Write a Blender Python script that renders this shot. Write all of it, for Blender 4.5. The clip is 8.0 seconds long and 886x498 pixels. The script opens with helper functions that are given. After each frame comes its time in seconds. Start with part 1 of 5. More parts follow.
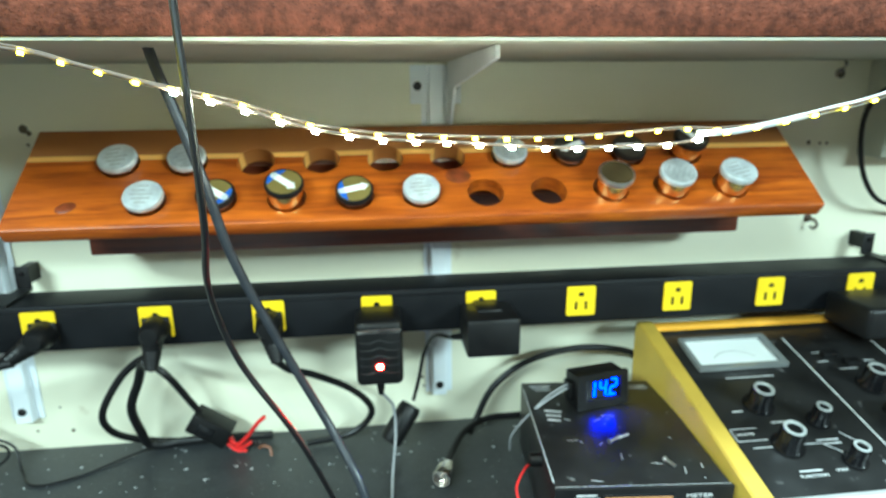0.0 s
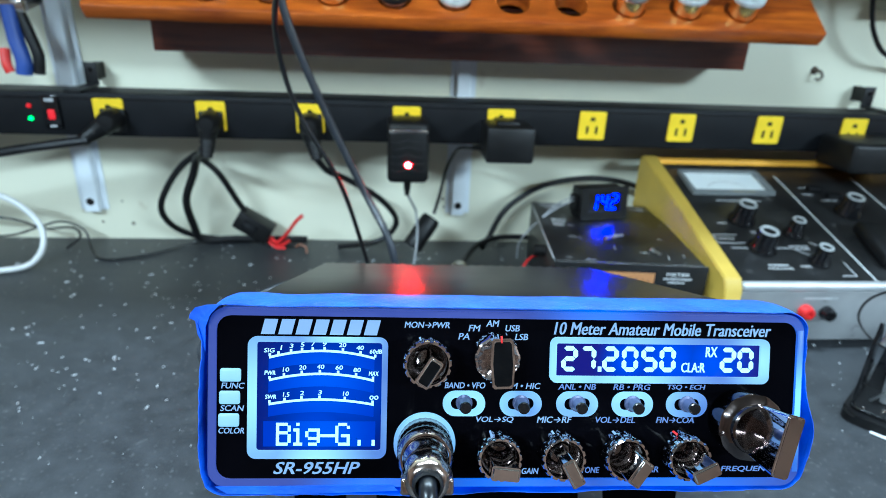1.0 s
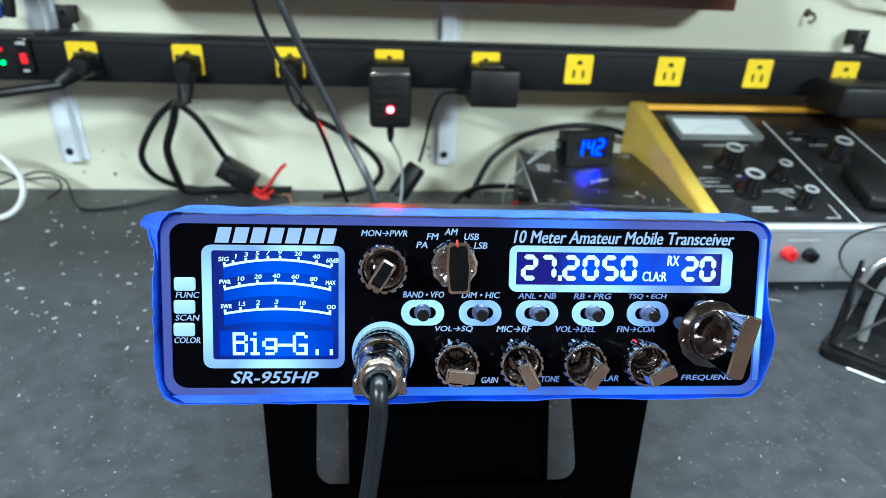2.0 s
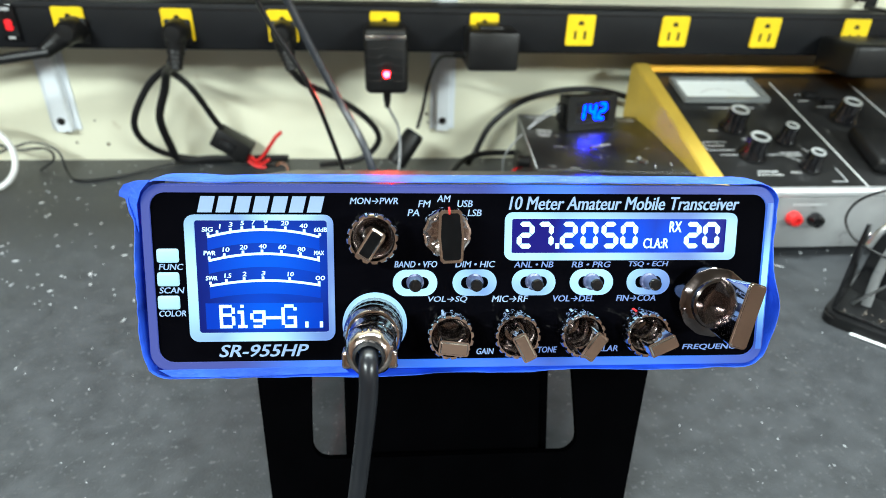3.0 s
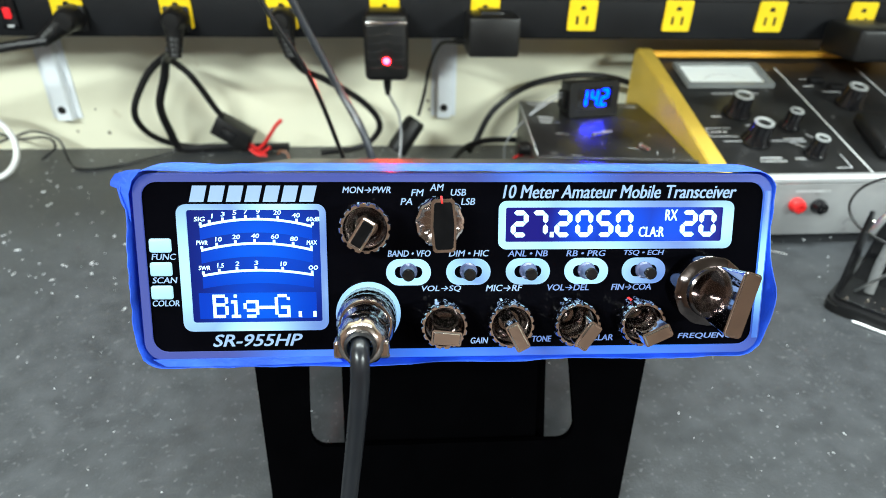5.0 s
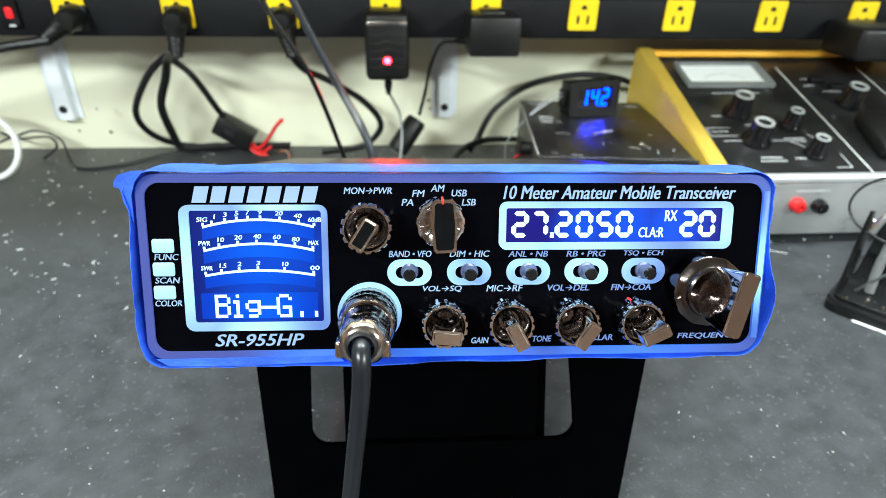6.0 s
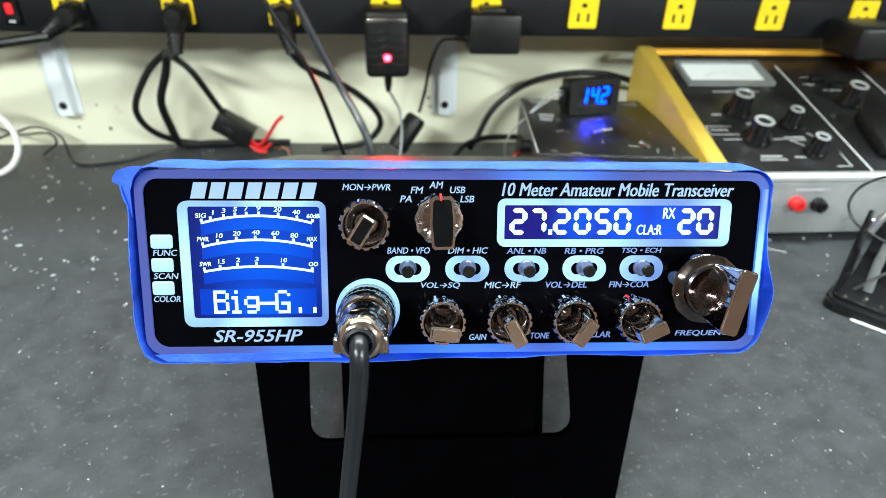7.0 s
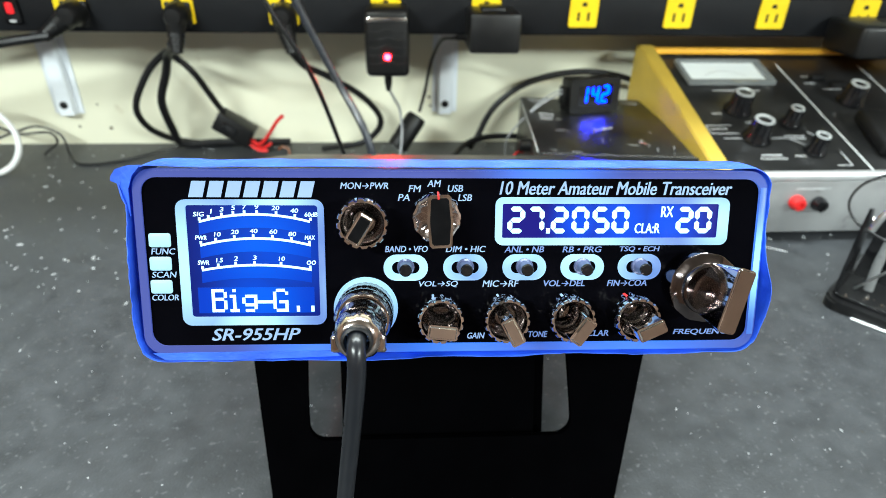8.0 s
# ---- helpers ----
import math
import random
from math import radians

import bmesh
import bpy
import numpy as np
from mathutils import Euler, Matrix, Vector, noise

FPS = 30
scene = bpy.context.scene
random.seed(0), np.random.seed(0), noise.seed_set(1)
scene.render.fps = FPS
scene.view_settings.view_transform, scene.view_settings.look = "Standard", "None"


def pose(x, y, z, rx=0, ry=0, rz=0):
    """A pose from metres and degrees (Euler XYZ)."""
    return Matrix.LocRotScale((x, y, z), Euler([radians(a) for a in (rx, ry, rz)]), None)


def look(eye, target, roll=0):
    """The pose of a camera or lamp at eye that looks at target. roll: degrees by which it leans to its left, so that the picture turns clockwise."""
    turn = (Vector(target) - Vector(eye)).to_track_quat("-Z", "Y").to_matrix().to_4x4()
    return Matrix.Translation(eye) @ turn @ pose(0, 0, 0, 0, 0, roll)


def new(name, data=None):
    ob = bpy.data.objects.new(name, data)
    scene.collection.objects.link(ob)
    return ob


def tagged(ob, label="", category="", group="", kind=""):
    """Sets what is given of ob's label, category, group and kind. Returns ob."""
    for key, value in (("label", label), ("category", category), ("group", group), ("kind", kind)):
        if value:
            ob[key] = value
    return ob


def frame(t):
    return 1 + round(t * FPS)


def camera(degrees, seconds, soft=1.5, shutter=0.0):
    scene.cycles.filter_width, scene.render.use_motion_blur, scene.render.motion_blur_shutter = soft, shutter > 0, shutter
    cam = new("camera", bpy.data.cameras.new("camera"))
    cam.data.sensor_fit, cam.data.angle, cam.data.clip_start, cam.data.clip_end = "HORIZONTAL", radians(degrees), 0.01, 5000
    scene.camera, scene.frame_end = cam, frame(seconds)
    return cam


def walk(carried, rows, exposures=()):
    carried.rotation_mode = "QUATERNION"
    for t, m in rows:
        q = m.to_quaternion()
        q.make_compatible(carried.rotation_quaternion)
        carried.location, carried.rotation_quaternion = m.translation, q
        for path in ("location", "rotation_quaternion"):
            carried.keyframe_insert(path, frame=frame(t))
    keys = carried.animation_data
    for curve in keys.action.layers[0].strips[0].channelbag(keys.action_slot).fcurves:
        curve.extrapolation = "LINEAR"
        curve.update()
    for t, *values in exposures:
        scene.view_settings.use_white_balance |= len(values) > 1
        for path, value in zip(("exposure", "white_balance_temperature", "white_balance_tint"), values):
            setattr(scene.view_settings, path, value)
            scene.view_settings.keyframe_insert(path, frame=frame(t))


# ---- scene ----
cam = camera(73.4, 8.0, soft=0.8)
cam.data.dof.use_dof, cam.data.dof.focus_distance, cam.data.dof.aperture_fstop = True, 0.2, 13.5
PATH = [
    (0, (-0.0661, 0.1442, 1.2761), (0.1542, 2.0622, 0.7575), -0.54),
    (0.5, (-0.0814, 0.0735, 1.2363), (0.0860, 1.9671, 0.6152), 0.94),
    (1, (-0.0823, 0.0453, 1.1914), (0.0853, 1.8811, 0.4161), 2.44),
    (1.5, (-0.0794, 0.0372, 1.1787), (0.0694, 1.8375, 0.3206), 2.24),
    (2, (-0.0685, 0.0396, 1.1723), (0.1093, 1.8267, 0.2918), 2.31),
    (2.2, (-0.0658, 0.0408, 1.1714), (0.1043, 1.8106, 0.2542), 1.71),
    (3.3, (-0.0636, 0.0479, 1.1681), (0.1045, 1.7809, 0.1835), 1.60),
    (3.5, (-0.0615, 0.0485, 1.1679), (0.0995, 1.7756, 0.1724), 1.25),
    (4, (-0.0604, 0.0479, 1.1682), (0.1002, 1.7701, 0.1628), 1.48),
    (4.5, (-0.0606, 0.0476, 1.1683), (0.0954, 1.7674, 0.1586), 1.40),
    (6, (-0.0609, 0.0465, 1.1698), (0.0888, 1.7630, 0.1544), 1.28),
    (6.5, (-0.0603, 0.0471, 1.1691), (0.0932, 1.7612, 0.1499), 1.42),
    (7, (-0.0604, 0.0460, 1.1696), (0.0894, 1.7588, 0.1484), 1.49),
    (7.5, (-0.0611, 0.0459, 1.1700), (0.0835, 1.7596, 0.1485), 1.40),
    (8, (-0.0593, 0.0457, 1.1694), (0.0864, 1.7586, 0.1462), 1.41),
]
walk(cam, [(t, look(eye, target, roll)) for t, eye, target, roll in PATH],
     exposures=[(0.0, 0.05, 5550, -6), (0.5, 0.05, 5250, 2), (1.1, -0.48, 5150, 8), (2.0, -0.28, 5650, 10), (3.3, -0.04, 6400, 12), (8.0, -0.04, 6400, 12)])


# ---- world and lights ----
world = bpy.data.worlds.new("world")
scene.world = world
world.use_nodes = True
world.node_tree.nodes["Background"].inputs[0].default_value = (0.6, 0.65, 0.7, 1)
world.node_tree.nodes["Background"].inputs[1].default_value = 0.02


def area_lamp(name, eye, target, sx, sy, watts, colour):
    data = bpy.data.lights.new(name, "AREA")
    data.shape, data.size, data.size_y, data.energy, data.color = "RECTANGLE", sx, sy, watts, colour
    ob = new(name, data)
    ob.matrix_world = look(eye, target)
    return ob


# Unseen lamps: two at the sides, one added to brighten the bench front.
area_lamp("unseen_workshop_lamp", (-1.2, -1.15, 2.30), (0.0, 0.6, 1.05), 0.9, 0.14, 70, (0.88, 1.0, 0.95))
area_lamp("unseen_workshop_lamp", (1.5, -1.4, 2.05), (0.0, 0.6, 1.05), 0.9, 0.14, 62, (0.88, 1.0, 0.95))
area_lamp("unseen_workshop_lamp", (0.0, 0.38, 1.9), (0.0, 0.36, 0.9), 1.2, 0.12, 25, (0.88, 1.0, 0.97))

# ---- materials ----


def material(name, colour, rough=0.5, metal=0.0, vary=0.15, scale=30.0, bump=0.0, bscale=200.0, rvary=0.1, second=None, mix=0.0,
             coat=0.0, spec=0.5, stretch=(1, 1, 1)):
    """A plain surface with two scales of colour change, uneven gloss and fine relief."""
    m = bpy.data.materials.new(name)
    m.use_nodes = True
    t = m.node_tree
    b = t.nodes["Principled BSDF"]
    co = t.nodes.new("ShaderNodeTexCoord")
    mp = t.nodes.new("ShaderNodeMapping")
    mp.inputs["Scale"].default_value = stretch
    t.links.new(co.outputs["Object"], mp.inputs["Vector"])
    big = t.nodes.new("ShaderNodeTexNoise")
    big.inputs["Scale"].default_value, big.inputs["Detail"].default_value = scale, 6
    t.links.new(mp.outputs[0], big.inputs["Vector"])
    ramp = t.nodes.new("ShaderNodeMapRange")
    ramp.inputs["From Min"].default_value, ramp.inputs["From Max"].default_value = 0.3, 0.7
    ramp.inputs["To Min"].default_value, ramp.inputs["To Max"].default_value = 1 - vary, 1 + vary
    t.links.new(big.outputs["Fac"], ramp.inputs["Value"])
    mul = t.nodes.new("ShaderNodeVectorMath")
    mul.operation = "SCALE"
    mul.inputs[0].default_value = colour
    t.links.new(ramp.outputs[0], mul.inputs["Scale"])
    out = mul.outputs[0]
    if second:
        sp = t.nodes.new("ShaderNodeTexNoise")
        sp.inputs["Scale"].default_value, sp.inputs["Detail"].default_value = scale * 4.3, 4
        t.links.new(mp.outputs[0], sp.inputs["Vector"])
        th = t.nodes.new("ShaderNodeMapRange")
        th.inputs["From Min"].default_value, th.inputs["From Max"].default_value = 0.72 - 0.3 * mix, 0.8 - 0.25 * mix
        t.links.new(sp.outputs["Fac"], th.inputs["Value"])
        mx = t.nodes.new("ShaderNodeMixRGB")
        mx.inputs[2].default_value = (*second, 1)
        t.links.new(th.outputs[0], mx.inputs[0])
        t.links.new(out, mx.inputs[1])
        out = mx.outputs[0]
    t.links.new(out, b.inputs["Base Color"])
    rr = t.nodes.new("ShaderNodeMapRange")
    rr.inputs["To Min"].default_value, rr.inputs["To Max"].default_value = max(0.02, rough - rvary), min(1, rough + rvary)
    t.links.new(big.outputs["Fac"], rr.inputs["Value"])
    t.links.new(rr.outputs[0], b.inputs["Roughness"])
    b.inputs["Metallic"].default_value = metal
    b.inputs["Coat Weight"].default_value = coat
    b.inputs["Specular IOR Level"].default_value = spec
    if bump:
        fine = t.nodes.new("ShaderNodeTexNoise")
        fine.inputs["Scale"].default_value, fine.inputs["Detail"].default_value = bscale, 5
        t.links.new(mp.outputs[0], fine.inputs["Vector"])
        bp = t.nodes.new("ShaderNodeBump")
        bp.inputs["Strength"].default_value, bp.inputs["Distance"].default_value = bump, 0.001
        t.links.new(fine.outputs["Fac"], bp.inputs["Height"])
        t.links.new(bp.outputs[0], b.inputs["Normal"])
    return m


def glow(name, colour, strength, base=(0.02, 0.02, 0.03), vary=0.0, scale=60.0):
    m = bpy.data.materials.new(name)
    m.use_nodes = True
    t = m.node_tree
    b = t.nodes["Principled BSDF"]
    b.inputs["Base Color"].default_value = (*base, 1)
    b.inputs["Roughness"].default_value = 0.3
    b.inputs["Specular IOR Level"].default_value = 0.12
    b.inputs["Emission Color"].default_value = (*colour, 1)
    b.inputs["Emission Strength"].default_value = strength
    if vary:
        co, nz, mr = t.nodes.new("ShaderNodeTexCoord"), t.nodes.new("ShaderNodeTexNoise"), t.nodes.new("ShaderNodeMapRange")
        nz.inputs["Scale"].default_value = scale
        t.links.new(co.outputs["Object"], nz.inputs["Vector"])
        t.links.new(nz.outputs["Fac"], mr.inputs["Value"])
        mr.inputs["From Min"].default_value, mr.inputs["From Max"].default_value = 0.3, 0.7
        mr.inputs["To Min"].default_value, mr.inputs["To Max"].default_value = strength * (1 - vary), strength * (1 + vary)
        t.links.new(mr.outputs[0], b.inputs["Emission Strength"])
    return m


def uneven_glow(name, dim, bright, spots, base, rough=0.3):
    """A glowing surface, brighter towards the spots (x, y, reach): dim and bright are each a colour and a strength."""
    m = glow(name, dim[0], 1.0, base)
    t = m.node_tree
    b = t.nodes["Principled BSDF"]
    b.inputs["Roughness"].default_value = rough
    co, total = t.nodes.new("ShaderNodeTexCoord"), None
    for x, y, reach in spots:
        d, mr = t.nodes.new("ShaderNodeVectorMath"), t.nodes.new("ShaderNodeMapRange")
        d.operation = "DISTANCE"
        d.inputs[1].default_value = (x, y, 0)
        t.links.new(co.outputs["Object"], d.inputs[0])
        mr.interpolation_type = "SMOOTHSTEP"
        mr.inputs["From Min"].default_value, mr.inputs["From Max"].default_value = reach, 0
        t.links.new(d.outputs["Value"], mr.inputs["Value"])
        if total is None:
            total = mr.outputs[0]
        else:
            mx = t.nodes.new("ShaderNodeMath")
            mx.operation = "MAXIMUM"
            t.links.new(total, mx.inputs[0])
            t.links.new(mr.outputs[0], mx.inputs[1])
            total = mx.outputs[0]
    mix = t.nodes.new("ShaderNodeMixRGB")
    mix.inputs[1].default_value = (*[c * dim[1] for c in dim[0]], 1)
    mix.inputs[2].default_value = (*[c * bright[1] for c in bright[0]], 1)
    t.links.new(total, mix.inputs[0])
    t.links.new(mix.outputs[0], b.inputs["Emission Color"])
    return m


def wood(name, dark, light, rough, coat, ring=14.0, stretch=(0.6, 7, 7)):
    m = bpy.data.materials.new(name)
    m.use_nodes = True
    t = m.node_tree
    b = t.nodes["Principled BSDF"]
    co, mp = t.nodes.new("ShaderNodeTexCoord"), t.nodes.new("ShaderNodeMapping")
    mp.inputs["Scale"].default_value = stretch
    t.links.new(co.outputs["Object"], mp.inputs["Vector"])
    n1, n2, rp = t.nodes.new("ShaderNodeTexNoise"), t.nodes.new("ShaderNodeTexNoise"), t.nodes.new("ShaderNodeValToRGB")
    n1.inputs["Scale"].default_value, n1.inputs["Detail"].default_value, n1.inputs["Distortion"].default_value = ring, 7, 1.2
    n2.inputs["Scale"].default_value, n2.inputs["Detail"].default_value = ring * 9, 3
    for n in (n1, n2):
        t.links.new(mp.outputs[0], n.inputs["Vector"])
    ad = t.nodes.new("ShaderNodeMath")
    ad.operation = "MULTIPLY_ADD"
    ad.inputs[1].default_value, ad.inputs[2].default_value = 0.25, -0.12
    t.links.new(n2.outputs["Fac"], ad.inputs[0])
    sm = t.nodes.new("ShaderNodeMath")
    t.links.new(n1.outputs["Fac"], sm.inputs[0])
    t.links.new(ad.outputs[0], sm.inputs[1])
    t.links.new(sm.outputs[0], rp.inputs[0])
    rp.color_ramp.elements[0].position, rp.color_ramp.elements[0].color = 0.32, (*dark, 1)
    rp.color_ramp.elements[1].position, rp.color_ramp.elements[1].color = 0.68, (*light, 1)
    t.links.new(rp.outputs[0], b.inputs["Base Color"])
    b.inputs["Roughness"].default_value, b.inputs["Coat Weight"].default_value, b.inputs["Coat Roughness"].default_value = rough, coat, 0.12
    return m


WALL = material("cream_painted_board", (0.73, 0.715, 0.56), 0.45, vary=0.06, scale=3.5, bump=0.12, bscale=90, second=(0.45, 0.38, 0.26), mix=0.03)
BENCH = material("black_laminate", (0.046, 0.049, 0.054), 0.46, vary=0.22, scale=75, bump=0.3, bscale=620, second=(0.10, 0.105, 0.11), mix=0.34, spec=0.32)
ROOM = material("tan_panelling", (0.42, 0.295, 0.24), 0.6, vary=0.25, scale=4)
CEIL = material("ceiling_board", (0.2, 0.18, 0.16), 0.8, vary=0.05, scale=5)
FLOOR = material("concrete_floor", (0.15, 0.12, 0.09), 0.7, vary=0.2, scale=3)
PARTICLE = material("reddish_particle_board", (0.088, 0.027, 0.015), 0.85, vary=0.5, scale=160, bump=0.9, bscale=420, second=(0.03, 0.010, 0.006), mix=0.35, spec=0.15)
STEEL_WHITE = material("white_powder_coat", (0.72, 0.76, 0.8), 0.35, vary=0.05, scale=20)
STRIP_BLACK = material("black_painted_steel", (0.0055, 0.006, 0.0075), 0.5, vary=0.2, scale=25, bump=0.1, bscale=300, spec=0.2)
YELLOW = material("yellow_plastic", (0.80, 0.56, 0.005), 0.4, vary=0.08, scale=40)
BLACK = material("black_plastic", (0.005, 0.005, 0.0055), 0.45, vary=0.2, scale=60, bump=0.08, bscale=700, spec=0.35)
STAND_BLACK = material("matt_black_stand", (0.0006, 0.0006, 0.0008), 0.9, vary=0.2, scale=60, spec=0.004)
BLACK_GLOSS = material("gloss_black_plastic", (0.006, 0.006, 0.007), 0.12, vary=0.2, scale=60, rvary=0.04)
RUBBER = material("black_rubber_cable", (0.006, 0.006, 0.007), 0.4, vary=0.2, scale=80, spec=0.35)
MIC_CORD = material("satin_grey_cord", (0.008, 0.009, 0.012), 0.3, vary=0.2, scale=80)
GREY_CABLE = material("dark_grey_cable", (0.024, 0.027, 0.034), 0.35, vary=0.15, scale=80)
WHITE_CABLE = material("white_cable", (0.75, 0.76, 0.76), 0.4, vary=0.05)
GREY_WIRE = material("grey_wire", (0.35, 0.36, 0.38), 0.4)
RED_WIRE = material("red_wire", (0.65, 0.02, 0.02), 0.4)
BRASS = material("brass", (0.90, 0.66, 0.24), 0.22, 1.0, vary=0.1, scale=60)
ALU = material("brushed_aluminium", (0.70, 0.72, 0.73), 0.34, 1.0, vary=0.1, scale=90, second=(0.5, 0.52, 0.53), mix=0.2)
SILVER_CAP = material("satin_silver_cap", (0.60, 0.65, 0.67), 0.45, 0.4, vary=0.22, scale=110)
CHROME = material("chrome", (0.68, 0.635, 0.63), 0.07, 1.0, vary=0.05, scale=80, rvary=0.03)
INLAY = material("black_knob_inlay", (0.003, 0.003, 0.0035), 0.35, vary=0.2, scale=200, spec=0.08)
# Nickel browned in its base colour for the tan reflections on the plug.
PLUG_NICKEL = material("tan_sheen_nickel", (0.50, 0.42, 0.38), 0.16, 1.0, vary=0.12, scale=90)
NICKEL = material("worn_nickel", (0.62, 0.58, 0.54), 0.2, 1.0, vary=0.12, scale=90)
CEDAR = wood("lacquered_red_cedar", (0.19, 0.030, 0.002), (0.50, 0.118, 0.006), 0.34, 0.28)
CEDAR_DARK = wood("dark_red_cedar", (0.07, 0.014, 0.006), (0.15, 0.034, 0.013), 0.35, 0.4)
KNOT = material("dark_knot", (0.17, 0.036, 0.010), 0.35, vary=0.5, scale=120, coat=0.4)
UNDERSIDE = material("dull_cream_paint", (0.40, 0.40, 0.33), 0.7, vary=0.1, scale=9)
GREY_CAP = material("weathered_silver_cap", (0.42, 0.44, 0.44), 0.5, 0.4, vary=0.3, scale=110, second=(0.2, 0.21, 0.21), mix=0.2)
DARK_CAP = material("brown_black_cap", (0.035, 0.028, 0.02), 0.3, vary=0.3, scale=90)
PAPER = material("pale_paper", (0.78, 0.79, 0.77), 0.7, vary=0.05)
BLUE_LABEL = material("blue_label", (0.02, 0.10, 0.45), 0.5)
OLIVE = material("olive_gold_label", (0.22, 0.17, 0.05), 0.35, 0.3)
TESTER_YELLOW = material("mustard_painted_cheek", (0.52, 0.36, 0.055), 0.5, vary=0.14, scale=18, bump=0.15, bscale=260, second=(0.33, 0.23, 0.06), mix=0.08)
ORANGE_TRIM = material("orange_trim", (0.72, 0.36, 0.03), 0.5, vary=0.1)
PANEL_BLACK = material("black_control_panel", (0.014, 0.014, 0.0145), 0.33, vary=0.45, scale=22, bump=0.1, bscale=600, second=(0.10, 0.10, 0.10), mix=0.16)
FRONT_GREY = material("scuffed_grey_front", (0.30, 0.305, 0.31), 0.42, 0.45, vary=0.25, scale=16, second=(0.2, 0.2, 0.2), mix=0.2)
SILVER_PANEL = material("silver_front_panel", (0.55, 0.56, 0.57), 0.38, 0.5, vary=0.08, scale=40)
INK_WHITE = material("white_print", (0.62, 0.63, 0.63), 0.6, vary=0.05)
INK_GREY = material("grey_print", (0.42, 0.43, 0.44), 0.6, vary=0.3, scale=150)
INK_DARK = material("dark_grey_print", (0.3, 0.31, 0.31), 0.6)
CLEAR_FRAME = material("clear_grey_plastic", (0.16, 0.17, 0.17), 0.15, vary=0.1)
METER_FACE = material("meter_face", (0.68, 0.72, 0.72), 0.4, vary=0.03)
RADIO_BLACK = material("satin_black_radio_case", (0.008, 0.008, 0.0085), 0.30, vary=0.2, scale=40, rvary=0.03, spec=0.5)
FACE_BLACK = material("gloss_black_face", (0.0012, 0.0012, 0.002), 0.16, vary=0.2, scale=50, rvary=0.04, spec=0.012)
# The bezel's brightness is painted into its emission, strongest at these spots.
BEZEL = uneven_glow("glow_painted_bezel", ((0.045, 0.13, 0.82), 0.36), ((0.025, 0.22, 1.0), 1.05),
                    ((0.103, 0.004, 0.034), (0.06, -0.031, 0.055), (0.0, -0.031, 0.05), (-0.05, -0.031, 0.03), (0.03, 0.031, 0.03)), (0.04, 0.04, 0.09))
LEVER = material("satin_blue_grey_lever", (0.07, 0.085, 0.17), 0.35, 0.2, vary=0.1)
# Same chrome as the other knobs, darkened for its dark reflections.
TUNING_CHROME = material("darkened_chrome", (0.15, 0.125, 0.12), 0.12, 1.0, vary=0.1, scale=90, rvary=0.03)
# Darker copy of the chrome, for the shade inside the knob hollows.
HOLLOW_CHROME = material("hollow_shade_chrome", (0.30, 0.275, 0.27), 0.1, 1.0, vary=0.1, scale=90, rvary=0.03)
BEZEL_BRIGHT = uneven_glow("bezel_bright_glow", ((0.06, 0.26, 1.0), 0.75), ((0.34, 0.85, 1.0), 1.5), ((0.102, -0.001, 0.022),), (0.04, 0.05, 0.1))
TAPE = material("blue_masking_tape", (0.022, 0.095, 0.62), 0.5, vary=0.3, scale=70, bump=0.35, bscale=500, stretch=(1, 1, 1))
BROWN_GLASS = material("brown_glassy_top", (0.05, 0.035, 0.015), 0.15, vary=0.3, scale=60)
GLASS_DARK = material("dark_display_plastic", (0.006, 0.007, 0.012), 0.12, vary=0.1)
PLIER_BLUE = material("blue_grip", (0.03, 0.07, 0.3), 0.5)
PLIER_RED = material("red_grip", (0.6, 0.03, 0.02), 0.5)
DUST = material("pale_shavings", (0.62, 0.64, 0.66), 0.4, 0.2, vary=0.3, scale=200)
CLEAR_WRAP = material("milky_wrap", (0.52, 0.53, 0.54), 0.3, vary=0.35, scale=90, coat=0.3)
COPPER = material("copper_ribbon", (0.07, 0.045, 0.03), 0.6, 0.0, vary=0.2, scale=90)
TEAL_BOX = material("grey_green_box", (0.42, 0.43, 0.36), 0.6, vary=0.1)
LED_RED, LED_GREEN = glow("red_led", (1, 0.0006, 0.0007), 1600), glow("green_led", (0.02, 1, 0.12), 6)
SWITCH_RED = glow("red_switch_light", (1, 0.01, 0.008), 1.3)
LED_YELLOW = glow("warm_led_chip", (1, 0.80, 0.015), 50, (0.8, 0.6, 0.05))
LED_WHITE = glow("bright_led_chip", (1, 0.95, 0.72), 900, (0.8, 0.8, 0.6))
LCD_BLUE = uneven_glow("blue_display", ((0.001, 0.075, 0.85), 0.8), ((0.001, 0.14, 1.0), 1.05), ((-0.066, 0.006, 0.024), (-0.066, -0.012, 0.020)), (0.001, 0.001, 0.004))
LCD_DIAL = uneven_glow("dial_blue_display", ((0.010, 0.035, 0.50), 0.45), ((0.002, 0.095, 0.88), 0.85), ((-0.062, 0.004, 0.030), (-0.068, -0.010, 0.022)), (0.001, 0.001, 0.004))
LCD_DEEP = uneven_glow("deep_blue_display", ((0.035, 0.03, 0.62), 0.42), ((0.005, 0.10, 0.95), 1.1), ((0.055, 0.014, 0.022), (0.070, 0.013, 0.020), (0.040, 0.014, 0.014)), (0.001, 0.001, 0.004))
LCD_LINE = glow("display_segments", (0.55, 0.93, 1.0), 2.1)
